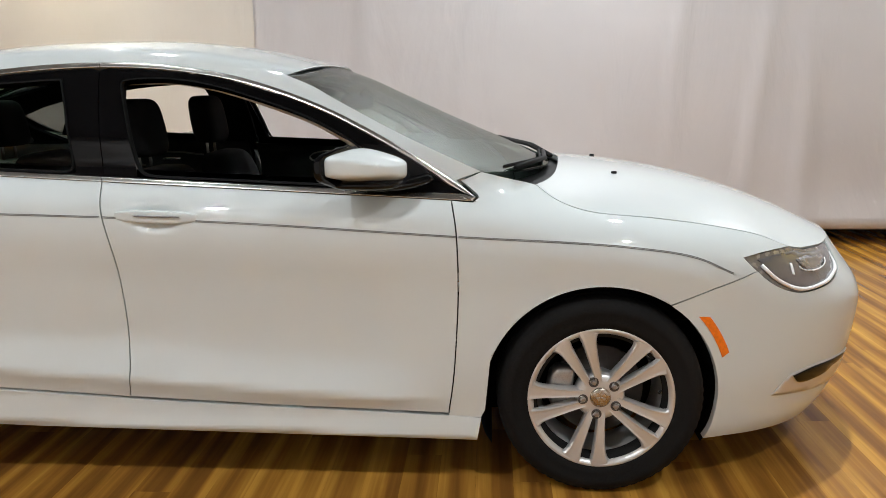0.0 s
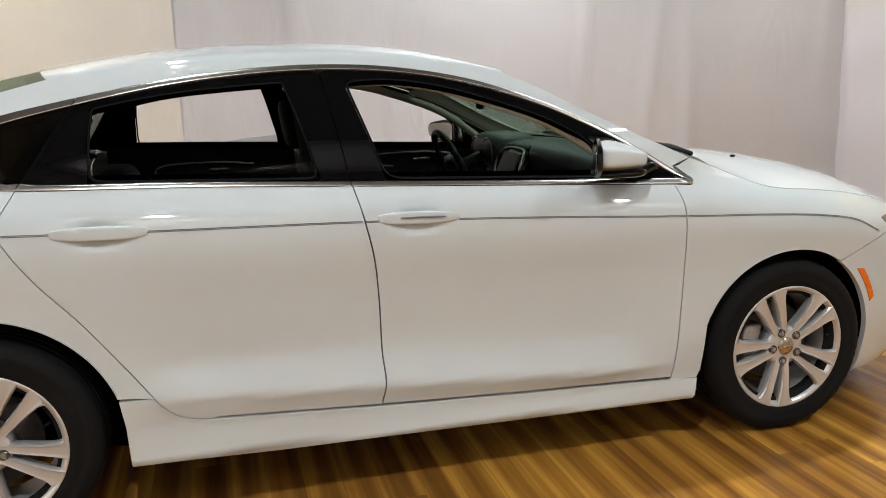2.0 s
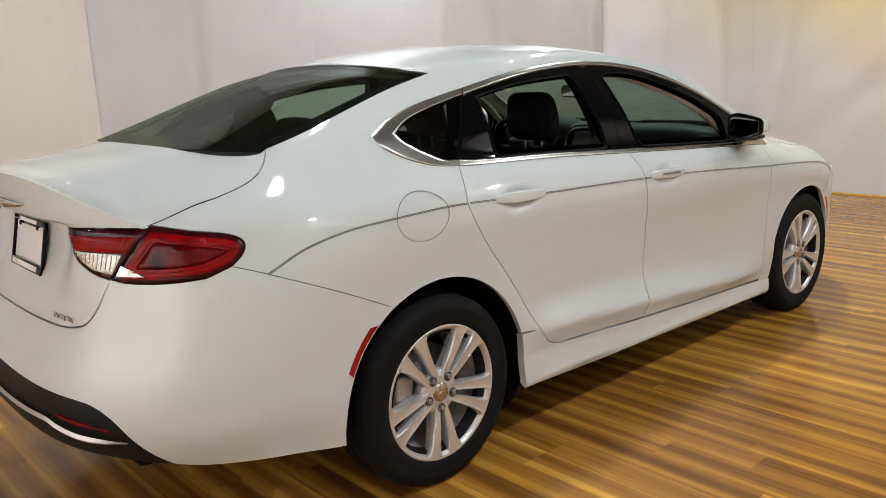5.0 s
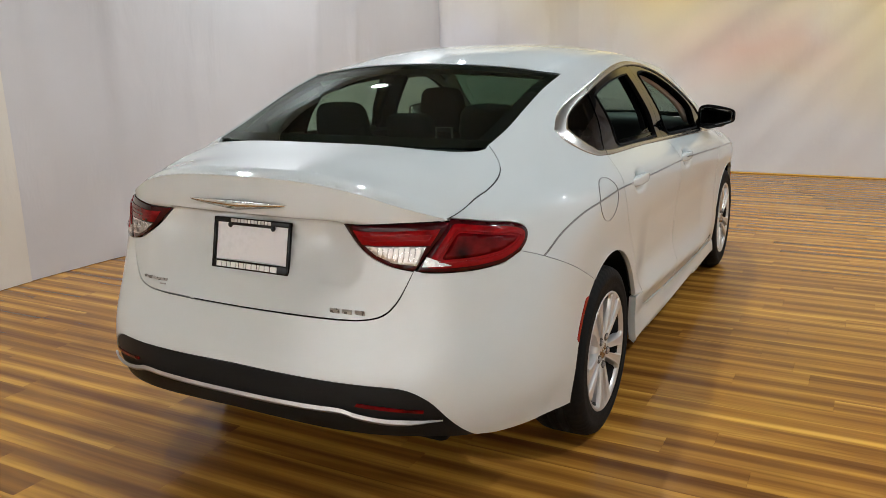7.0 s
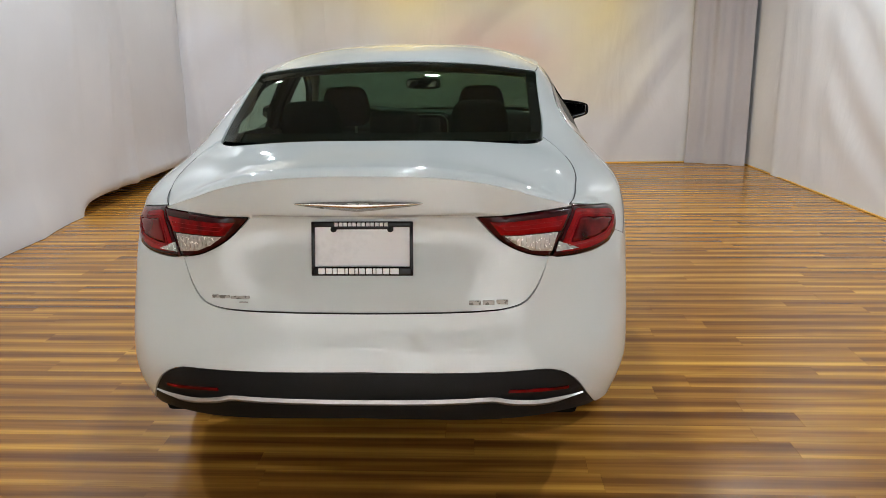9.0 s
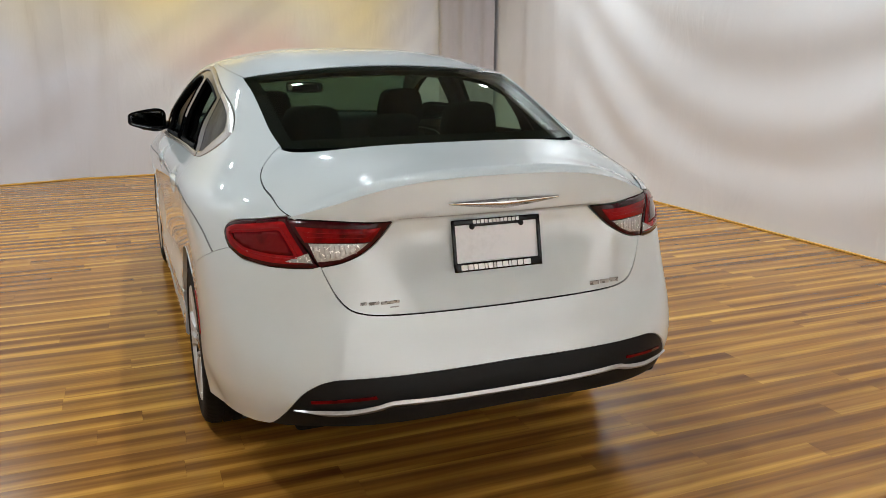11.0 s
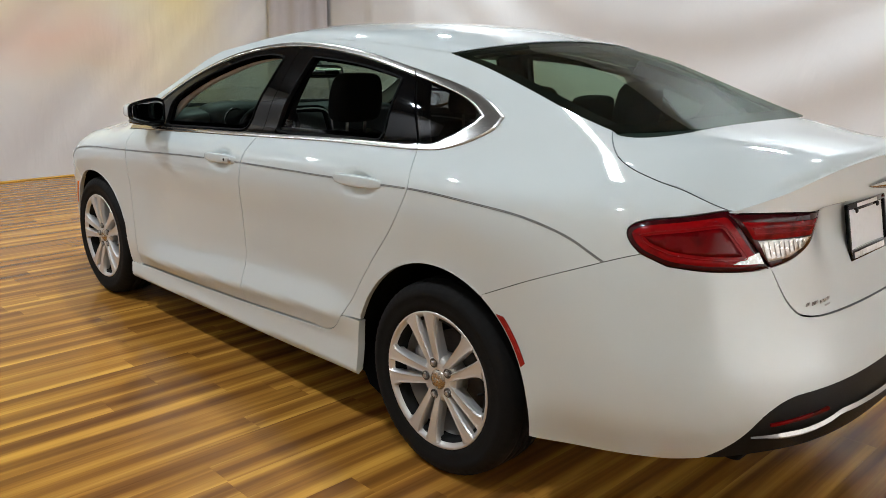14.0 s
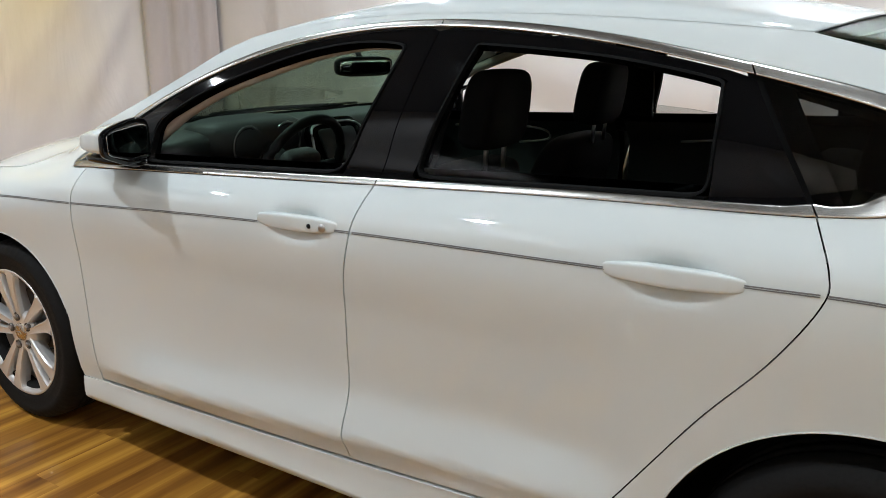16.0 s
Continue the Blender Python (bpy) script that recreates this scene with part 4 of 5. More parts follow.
# ---- roof, glass, hood, trunk ----
def bridge(name, edge, rise, mat, parent, label="", lift=0.0, thick=.004, nu=28, ns=24, bulge=2.0, k0=0.0, k1=1.0, u1=1.0, side_blend=False, droop=0.0):
    """A crowned sheet between an edge line on the body's side and its mirror image. rise(k): how far the middle stands off
    in x and z along the edge."""
    k = np.linspace(k0, k1, ns)
    e = curve_at(edge, k)
    ye = body_y(e[:, 0], e[:, 1]) - .002
    u = np.linspace(-u1, u1, nu)
    r = np.array([rise(t) for t in k])
    v = []
    for i in range(ns):
        for t in u:
            c = 1 - abs(t) ** (bulge(k[i]) if callable(bulge) else bulge)
            v.append((e[i, 0] + r[i, 0] * c, t * ye[i], e[i, 1] + r[i, 1] * c + lift))
    if droop:
        v = [(p[0], p[1], p[2] - droop * float(smooth(k[q // nu], .55, 1.0) * smooth(abs(u[q % nu]), .7, 1.0))) for q, p in enumerate(v)]
    f = [(i * nu + j, i * nu + j + 1, (i + 1) * nu + j + 1, (i + 1) * nu + j) for i in range(ns - 1) for j in range(nu - 1)]
    g = np.array(v).reshape(ns, nu, 3)
    n = np.cross(np.gradient(g, axis=1), np.gradient(g, axis=0))
    n /= np.linalg.norm(n, axis=2)[:, :, None]
    if n[..., 2].mean() < 0:
        n = -n
    if side_blend:
        for i in range(ns):
            h = .003
            x, z = e[i]
            dx = (body_y(x + h, z) - body_y(x - h, z)) / (2 * h)
            dz = (body_y(x, z + h) - body_y(x, z - h)) / (2 * h)
            for s, js in ((-1, range(0, 5)), (1, range(nu - 5, nu))):
                sn = np.array([-dx, s, -dz])
                sn /= np.linalg.norm(sn)
                for j in js:
                    w = smooth(abs(u[j]), .80, 1.0)
                    q = n[i, j] * (1 - w) + sn * w
                    n[i, j] = q / np.linalg.norm(q)
    c = len(v)
    n = n.reshape(-1, 3)
    v = np.vstack([v, np.array(v) - n * thick])
    f = f + [tuple(c + q for q in t[::-1]) for t in f]
    ok = np.dot(np.cross(np.array(v[f[0][1]]) - v[f[0][0]], np.array(v[f[0][2]]) - v[f[0][0]]), n[0]) > 0
    if not ok:
        f = [t[::-1] for t in f]
    rim = [(j, j + 1) for j in range(nu - 1)] + [((ns - 1) * nu + j + 1, (ns - 1) * nu + j) for j in range(nu - 1)]
    rim += [((i + 1) * nu, i * nu) for i in range(ns - 1)] + [(i * nu + nu - 1, (i + 1) * nu + nu - 1) for i in range(ns - 1)]
    f += [(p, q, q + c, p + c) for p, q in rim]
    return mesh_part(name, v, f, mat, parent, label, np.vstack([n, -n]))


ROOF_RISE = spline((0, .047), (.12, .068), (.25, .078), (.55, .078), (.85, .065), (1, .040))
ROOF_SHIFT = spline((0, -.09), (.1, -.045), (.25, -.008), (.8, .005), (1, .050))
bridge("roof", RAIL, lambda k: (float(ROOF_SHIFT(k)), float(ROOF_RISE(k))), PAINT, car, nu=44, ns=40, bulge=lambda k: 2.1 + .9 * float(smooth(k, 0, .3)), side_blend=True, thick=.008)
bridge("headliner", RAIL, lambda k: (float(ROOF_SHIFT(k)), float(ROOF_RISE(k)) - .012), HEADLINER, car, "beige roof lining", lift=-.028, u1=.97, thick=.006)
SCREEN_X = spline((0, .050), (.5, .175), (1, .27))
SCREEN_Z = spline((0, .038), (.5, .001), (1, -.03))
bridge("windshield", SCREEN_EDGE, lambda k: (float(SCREEN_X(k)), float(SCREEN_Z(k))), GLASS_FRONT, car, "clear greenish windscreen", lift=-.004)


def screen_border(name, k0, k1, u0, u1):
    """A band of the black printed border, just under the windscreen."""
    k, u = np.linspace(k0, k1, 8), np.linspace(u0, u1, 22)
    e = curve_at(SCREEN_EDGE, k)
    ye = body_y(e[:, 0], e[:, 1]) - .004
    v = [(e[i, 0] + float(SCREEN_X(k[i])) * (1 - t * t), t * ye[i], e[i, 1] + float(SCREEN_Z(k[i])) * (1 - t * t) - .012) for i in range(8) for t in u]
    f = [(i * 22 + j, i * 22 + j + 1, (i + 1) * 22 + j + 1, (i + 1) * 22 + j) for i in range(7) for j in range(21)]
    return mesh_part(name, v, f, TRIM_BLACK, car, "black printed border of the windscreen")


screen_border("screen_border", .93, 1.0, -1, 1)
screen_border("screen_border", 0, .045, -1, 1)
for sg in (-1, 1):
    screen_border("screen_border", .045, .93, sg * .965, sg)


def hood_z(x, y):
    x, y = np.asarray(x, float), np.abs(np.asarray(y, float))
    zc = HOOD_C(x)
    ys, zs = HOOD_Y(x), HOOD_S(x)
    return zc - (zc - zs) * np.clip(y / ys, 0, 1.2) ** 2.3


HOOD_C = spline((1.1, 1.045), (1.30, 1.036), (1.56, 1.008), (1.80, .965), (2.02, .900), (2.22, .820), (2.42, .715))
he = [(p[0], p[1], float(body_y(*p))) for p in HOOD_EDGE]
HOOD_Y = spline(*[(p[0], p[2]) for p in he[::6]], (2.10, .62), (2.45, .40))
HOOD_S = spline(*[(p[0], p[1]) for p in he[::6]], (2.10, .776), (2.45, .69))


def top_panel(name, outline, zf, mat, parent, label="", **kw):
    return panel(name, outline, lambda x, y: np.stack([x, y, zf(x, y)], 1), mat, parent, label, **kw)


def nose_meet(y):
    """Where the hood's surface meets the nose, y from the middle."""
    x = 2.25
    for _ in range(30):
        z = float(hood_z(x, y))
        w = float(half_width(2.1, z))
        x = .5 * x + .5 * float(NOSE_X + (NOSE(z) - NOSE_X) * (1 - min(.999, y / w) ** NOSE_N) ** (1 / NOSE_N))
    return (x - .012, y)


front = [(2.001, .690), (2.06, .65)] + [nose_meet(y) for y in np.linspace(.58, 0, 14)]
half = [(p[0], p[2]) for p in he[::2]] + front[1:]
cowl = flow([(1.29, 0), (1.27, .25), (1.235, .48), (1.162, .685)], 5)
outline = half + [(x, -y) for x, y in half[::-1][1:]] + [(x, -y) for x, y in cowl[::-1][1:-1]] + cowl[:-1]
top_panel("hood", outline, hood_z, PAINT, car, "white hood", step=.035, gap=.002, depth=.02)

TAIL_TOP = spline((-2.45, 1.140), (-2.385, 1.147), (-2.28, 1.158), (-2.10, 1.173), (-1.96, 1.188), (-1.8, 1.205))
le = [(p[0], p[1], float(body_y(*p))) for p in LID_EDGE]
LID_Y = spline((-2.45, .655), *[(p[0], p[2]) for p in le[::-8]])
LID_S = spline((-2.45, .985), (-2.33, 1.000), *[(p[0], p[1]) for p in le[::-8]])


def lip_x(y):
    """The lid's rear edge in plan."""
    w = float(half_width(-2.3, 1.0))
    return TURN(1.0) - (TURN(1.0) - REACH(1.0)) * (1 - np.minimum(.999, np.abs(y) / w) ** 3) ** (1 / 3)


def deck_z(x, y):
    """The lid's top: a ducktail that stays level across, with a rolled rear edge."""
    zc = TAIL_TOP(x)
    k = 4.2 - 1.2 * smooth(x, -1.95, -2.25)
    z = zc - (zc - LID_S(x)) * np.clip(np.abs(y) / LID_Y(x), 0, 1.2) ** k
    d = np.clip(1 - (x - lip_x(y)) / .055, 0, .90)
    return z - .032 * (1 - np.sqrt(1 - d * d)) * smooth(np.abs(y), .66, .5)


BACK_X = spline((0, -.09), (.5, -.125), (1, -.168))


def back_bulge(k):
    return 2.1 + .9 * float(smooth(k, 0, .35)) + 3.5 * k ** 3


BACK_Z = spline((0, .047), (.5, .038), (1, .009))
rw = bridge("rear_window", BACK_EDGE, lambda k: (float(BACK_X(k)), float(BACK_Z(k))), GLASS_REAR, car, "tinted rear window with dark border", lift=-.005, thick=.002, bulge=back_bulge, droop=.004)


def glass_border(parent, edge, sx, sz, widths, mat):
    """The black printed border of a pane, as four bands just under the glass."""
    top, low, sides = widths
    for nm, a, b, ua, ub in (("border_top", 0, top, -1, 1), ("border_low", 1 - low, 1, -1, 1), ("border_side", top, 1 - low, 1 - sides, 1), ("border_side", top, 1 - low, -1, -1 + sides)):
        k, u = np.linspace(a, b, 10), np.linspace(ua, ub, 22)
        e = curve_at(edge, k)
        ye = body_y(e[:, 0], e[:, 1]) - .002
        v = [(e[i, 0] + float(sx(k[i])) * (1 - abs(t) ** back_bulge(k[i])), t * ye[i], e[i, 1] + float(sz(k[i])) * (1 - abs(t) ** back_bulge(k[i])) - .0074) for i in range(10) for t in u]
        v = [(p[0], p[1], p[2] - .004 * float(smooth(k[q // 22], .55, 1.0) * smooth(abs(u[q % 22]), .7, 1.0))) for q, p in enumerate(v)]
        f = [(i * 22 + j, i * 22 + j + 1, (i + 1) * 22 + j + 1, (i + 1) * 22 + j) for i in range(9) for j in range(21)]
        mesh_part(nm, v, f, mat, parent)


glass_border(rw, BACK_EDGE, BACK_X, BACK_Z, (.07, .09, .075), LINER)


lip = [(float(lip_x(y)) - .0022, y) for y in np.linspace(0, .645, 14)]
half = lip + [(p[0], p[2]) for p in le[::-3]]
glass_low = [(-1.795 - .168 * (1 - abs(t) ** 6.5) - .004, t * .597) for t in np.linspace(.985, -.985, 41)]
outline = half + glass_low + [(x, -y) for x, y in half[::-1][:-1]]
lid = top_panel("trunk_lid", outline, deck_z, PAINT, car, "white trunk lid", step=.011, gap=.0018, depth=.012)
# dark bars laid along the lid's edge for the shade in its gap
for s in (-1, 1):
    v, f = tube([(p[0], s * p[2], p[1] - .0004) for p in le[len(le) // 3:]], .0017, 6)
    mesh_part("lid_gasket", v, f, SEAL, lid, "thin dark gap along the lid")


def LID_IN(z):
    """How far the plate recess lies in, under the lip."""
    t = np.clip((np.asarray(z, float) - .70) / .27, 0, 1)
    return .070 * (t - .05 * np.sin(2 * math.pi * t)) * (1 - smooth(z, .990, 1.016))


def face_map(u, z):
    z = np.asarray(z, float)
    p = rear_map(u, np.minimum(z, 1.0))
    y = np.abs(p[:, 1])
    k = 1 - smooth(y, .27, .47)
    p[:, 0] += LID_IN(z) * k
    p[:, 2] = z
    return p


lamp_in = flow([(.657, 1.004), (.55, 1.004), (.45, 1.000), (.350, .993)], 4) + flow([(.350, .993), (.40, .943), (.445, .910), (.51, .879), (.579, .863)], 5)[1:]
lipface = [(rear_yz(y, 1.0)[0], float(deck_z(lip_x(y), y)) + .0030) for y in np.linspace(0, .648, 16)]
half = lipface + [rear_yz(y, z) for y, z in lamp_in] + [rear_yz(*p) for p in flow([(.579, .863), (.562, .82), (.537, .771), (.500, .733), (.44, .717), (.36, .713)], 5)[1:]] + [(0, .711)]
panel("lid_face", both(half), face_map, PAINT, lid, "upright rear face of the trunk lid", step=.016, gap=.0018)


def lens_map(out):
    def f(u, z):
        p = rear_map(u, z)
        d = np.stack([p[:, 0] + 1.6, p[:, 1], 0 * z], 1)
        return p + d / np.linalg.norm(d, axis=1)[:, None] * out
    return f


def lid_lens_map(out):
    """The same on the lid, whose face lies in towards the plate."""
    f = lens_map(out)

    def g(u, z):
        p = f(u, z)
        p[:, 0] += LID_IN(np.asarray(z, float)) * (1 - smooth(np.abs(p[:, 1]), .27, .47))
        return p
    return g


def scaled(poly, k, dx=0.0, dz=0.0):
    p = np.array(poly)
    c = p.mean(0)
    return [tuple(c + (q - c) * np.array(k) + np.array([dx, dz])) for q in p]


def flipped(poly, s):
    return [(s * u, z) for u, z in poly]


outer = [rear_uv(*p) for p in LAMP_TOP] + [rear_yz(y, z) for y, z in flow([(.788, .868), (.727, .859), (.65, .858), (.583, .862)], 4)]
inner = [rear_yz(y, z) for y, z in lamp_in]
def inset(poly, gap):
    """An outline moved inwards, with its corners eased."""
    p = resample(poly, .008)
    q = shrink(p, gap)
    q = q[near(q, p) > gap * .9]
    for _ in range(6):
        q = (np.roll(q, 1, 0) + 2 * q + np.roll(q, -1, 0)) / 4
    return [tuple(p) for p in q]


def lens_line(poly, s, parent, out=.0085, r=.0013, on=lens_map):
    """A fine light guide moulded into a lens."""
    q = resample(flipped(poly, s), .01)
    v, f = tube(on(out)(q[:, 0], q[:, 1]), r, 6, True)
    mesh_part("light_guide", v, f, RED_LINE, parent, "thin pale red light guide")


def yz(*pts):
    return [rear_yz(y, z) for y, z in pts]


for s in (-1, 1):
    a = panel("tail_light", flipped(outer, s), lens_map(.004), RED_DARK, car, "dark red tail light on the rear corner", (), .014, .002, .05, round_by=.7)
    panel("red_lamp", flipped(inset(outer, .013), s), lens_map(.0062), RED, a, "bright red lens", (), .014, 0, .003, round_by=.5)
    ring = inset(outer, .030)
    lens_line(ring, s, a)
    panel("lamp_bowl", flipped(inset(outer, .038), s), lens_map(.0072), RED_BOWL, a, "deep red reflector bowl", (), .012, 0, .002, round_by=1.4)
    panel("reverse_lens", flipped(yz((.606, .906), (.597, .877), (.672, .877), (.640, .892)), s), lens_map(.0085), CLEAR, a, "clear lens corner", (), .012, 0, .004)
    b = panel("tail_light", flipped(inner, s), lid_lens_map(.004), RED_DARK, lid, "dark red tail light on the trunk lid", (), .014, .002, .07, round_by=.5)
    band = yz((.392, .980), (.636, .984), (.614, .938), (.425, .940))
    panel("red_lamp", flipped(band, s), lid_lens_map(.0062), RED, b, "bright red lens", (), .014, 0, .003, round_by=.4)
    lens_line(yz((.425, .966), (.616, .969), (.610, .955), (.440, .954)), s, b, .0075, .0011, lid_lens_map)
    clear = yz((.436, .936), (.604, .935), (.584, .880), (.520, .888), (.470, .910))
    panel("reverse_lens", flipped(clear, s), lid_lens_map(.0062), CLEAR, b, "clear ribbed reversing lens", (), .012, 0, .004, round_by=.5)
    for y in np.linspace(.475, .592, 9):
        lo = .900 + .12 * max(0, .53 - y) if y < .53 else .892
        u, g = tube(lid_lens_map(.0068)(*np.array([rear_yz(y - .003, lo), rear_yz(y, .931)]).T * np.array([[s], [1]])), .0014, 5)
        mesh_part("rib", u, g, CLEAR, b)

# ---- bumpers ----
arch_b = [rear_uv(*p) for p in arc(-1.371, .33, R_ARCH, 121, 187, 12)]
edge_black = [rear_yz(y, z) for y, z in flow([(.748, .348), (.735, .365), (.68, .462), (.64, .503), (.59, .527), (.52, .535), (.30, .541)], 4)] + [(0, .545)]
half = ([(0, .709)] + [rear_yz(y, z) for y, z in flow([(.36, .711), (.44, .715), (.502, .731), (.539, .770), (.562, .82), (.579, .866)], 4)]
        + [rear_yz(y, z) for y, z in flow([(.583, .860), (.65, .856), (.727, .857), (.788, .866)], 3)[1:]] + [rear_uv(*p) for p in BUMPER_TOP] + arch_b
        + [rear_uv(*p) for p in flow([(-1.80, .284), (-2.0, .310), (-2.18, .334)], 4)] + edge_black)
rb = panel("rear_bumper", both(half), rear_map, PAINT, car, "white rear bumper", step=.03, gap=.0008, depth=.02)
half = [(0, .543)] + edge_black[::-1][1:] + [rear_yz(y, z) for y, z in flow([(.748, .346), (.715, .350), (.63, .366), (.46, .375), (.2, .388)], 4)] + [(0, .392)]
panel("valance", both(half), rear_map, TRIM_BLACK, rb, "black plastic lower bumper", step=.03, gap=.0015, depth=.04, lift=-.004)
strip = flow([(-.685, .431), (-.60, .431), (-.53, .434), (-.45, .447), (-.40, .459), (-.30, .459), (0, .458), (.30, .459), (.40, .459), (.45, .447), (.53, .434), (.60, .431), (.685, .431)], 6)
sp = np.array([rear_yz(y, z) for y, z in strip])
sp[:, 0] = np.array([rear_yz(abs(y), z)[0] * (1 if y >= 0 else -1) for y, z in strip])
taper = [min(1, (1 - abs(y) / .69) * 6 + .15) for y, z in strip]
taper = np.array(taper)
k = len(sp)
upper_edge, ridge, under = (lens_map(o)(sp[:, 0], sp[:, 1]) for o in (.006, .0115, .003))
upper_edge[:, 2] += .005 * taper
ridge[:, 2] -= .006 * taper
under[:, 2] -= .015 * taper
pts = np.concatenate([upper_edge, ridge, ridge, under])
fs = [(w * k + i, w * k + i + 1, (w + 1) * k + i + 1, (w + 1) * k + i) for w in (0, 2) for i in range(k - 1)]
mesh_part("bumper_strip", pts, fs, STEEL, rb, "bright chrome strip across the lower bumper")
for s in (-1, 1):
    q = [rear_yz(y, z) for y, z in ((.45, .472), (.64, .455), (.642, .463), (.455, .481))]
    panel("reflector", flipped(q, s), lens_map(.002), RED_BOWL, rb, "slim dark red reflector", (), .02, 0, .006)
    q = arc(-1.371, .33, .408, 131, 155.5, 9) + arc(-1.371, .33, .427, 154.5, 134, 9)
    panel("side_marker", q, side_map(s, .003), RED_DEEP, rb, "dark red side marker by the wheel arch", (), .012, 0, .006)

hood_front = [front_uv(p[0], .0, p[1]) for p in front]
hf = [(u, float(hood_z(*p)) - .004) for (u, _), p in zip(hood_front, front)]
arch_fb = [front_uv(*p) for p in arc(1.371, .33, F_ARCH, 56.3, -24, 14)]
tip = nose_meet(.46)
lamp_low = flow([(tip[0] + .008, float(hood_z(*tip)) - .012), (2.232, .700), (2.195, .677), (2.135, .662), (2.013, .660), (1.906, .706), (1.813, .789)], 4)
half = ([hf[-1]] + [q for q, p in list(zip(hf, front))[::-1] if .1 < p[1] < .455] + [front_uv(*p) for p in lamp_low[:-2]] + [front_uv(*p) for p in ((1.716, .698),)]
        + arch_fb + [front_uv(*p) for p in ((1.80, .178), (2.0, .172))] + [front_yz(.5, .168), front_yz(.25, .166), (0, .165)])
fb = panel("front_bumper", both(half), front_map, PAINT, car, "white front bumper", step=.032, gap=.0006, depth=.02)


def nose_map(out):
    def f(u, z):
        p = front_map(u, z)
        d = np.stack([p[:, 0] - 1.6, p[:, 1], 0 * z], 1)
        return p + d / np.linalg.norm(d, axis=1)[:, None] * out
    return f


head = [front_uv(*p) for p in flow([(1.813, .790), (1.90, .797), (2.001, .797)], 4)] + [q for q, p in zip(hf, front) if .465 < p[1] < .68] + [front_uv(*p) for p in lamp_low[:-1]]
for s in (-1, 1):
    hl = panel("headlight", flipped(head, s), nose_map(-.004), LAMP_GREY, car, "grey headlight with chrome edge", (), .018, .002, .03)
    low = [front_uv(*p) for p in lamp_low[1:-1]]
    cu = np.array(head).mean(0)
    edge = np.array(flipped([tuple(np.array(p) + (cu - np.array(p)) * .16) for p in low], s))
    v, f = tube(nose_map(.002)(edge[:, 0], edge[:, 1]), lambda t: .0062 * min(1, .25 + t * 5), 8)
    mesh_part("lamp_edge", v, f, LETTER, hl, "bright inner edge")
    panel("lamp_inside", flipped([tuple(np.array(p) + (cu - np.array(p)) * .19) for p in head], s), nose_map(-.001), LAMP_DARK, hl, "dark inner lamp housing", (), .015, 0, .004, round_by=.5)
    panel("lamp_bowl", flipped(scaled(head, (.34, .36), -.045, .010), s), nose_map(.0015), LAMP_GREY, hl, "reflector bowl", (), .012, 0, .003, round_by=1.2)
    bowl = np.array(flipped([(cu[0] - .045 + .10 * math.cos(t), cu[1] + .012 + .022 * math.sin(t)) for t in np.linspace(math.pi, 2 * math.pi, 14)], s))
    v, f = tube(nose_map(.004)(bowl[:, 0], bowl[:, 1]), .0022, 6)
    mesh_part("bowl_edge", v, f, LETTER, hl, "pale lower edge of the bowl")
    q = [(cu[0] + .085, cu[1] + .026), (cu[0] + .096, cu[1] + .027), (cu[0] + .098, cu[1] - .006), (cu[0] + .090, cu[1] - .010)]
    panel("lamp_bar", flipped(q, s), nose_map(.002), LETTER, hl, "white light pipe", (), .012, 0, .004)
    q = arc(1.371, .33, .409, 43, 20, 9) + arc(1.371, .33, .435, 21, 39.5, 9)
    panel("side_marker", q, side_map(s, .003), AMBER, fb, "amber side marker by the wheel arch", (), .012, 0, .006)
    q = [front_uv(*p) for p in flow([(1.945, .314), (1.972, .344), (2.015, .380), (2.116, .397), (2.225, .393)], 4)] + [front_yz(.50, .385), front_yz(.50, .295)]
    q += [front_uv(*p) for p in flow([(2.217, .287), (2.122, .293), (2.034, .303), (1.945, .312)], 4)]
    fg = panel("fog_lamp_trim", flipped(q, s), nose_map(.003), SILVER, fb, "chrome surround of the fog lamp", (), .016, 0, .01, round_by=.8)
    q = [front_uv(*p) for p in flow([(2.018, .374), (2.11, .390), (2.222, .388)], 4)] + [front_yz(.53, .38), front_yz(.54, .362)]
    q += [front_uv(*p) for p in flow([(2.202, .361), (2.174, .347), (2.121, .340), (2.049, .341), (2.018, .372)], 4)]
    panel("fog_lamp", flipped(q, s), nose_map(.006), GLOSS_BLACK, fg, "black fog lamp opening", (), .016, 0, .006, round_by=.5)


# ---- badge, plate ----
def rear_x(y, z):
    return float(face_map(np.array([rear_yz(abs(y), min(z, 1.0))[0]]), np.array([z]))[0, 0])


v, f = [], []
ys = np.linspace(-.193, .193, 33)
for y in ys:
    t = abs(y) / .193
    h = .019 * (1 - t) ** .7 + .0018
    x = rear_x(y, 1.047) - .010
    zc = 1.046 + .004 * t
    v += [(x - .002, y, zc + h * .55), (x - .012 * (1 - t) - .003, y, zc), (x - .002, y, zc - h), (x + .004, y, zc)]
for i in range(len(ys) - 1):
    f += [(i * 4 + w, i * 4 + (w + 1) % 4, i * 4 + 4 + (w + 1) % 4, i * 4 + 4 + w) for w in range(4)]
em = mesh_part("wing_badge", v, f, TRIM, lid, "slim chrome wing badge")
u, g = soft((.008, .070, .012), .5, .4, 10)
mesh_part("badge_centre", [(rear_x(0, 1.047) - .018 + p[0], p[1], 1.048 + p[2]) for p in u], g, BADGE, em, "dark centre of the badge")

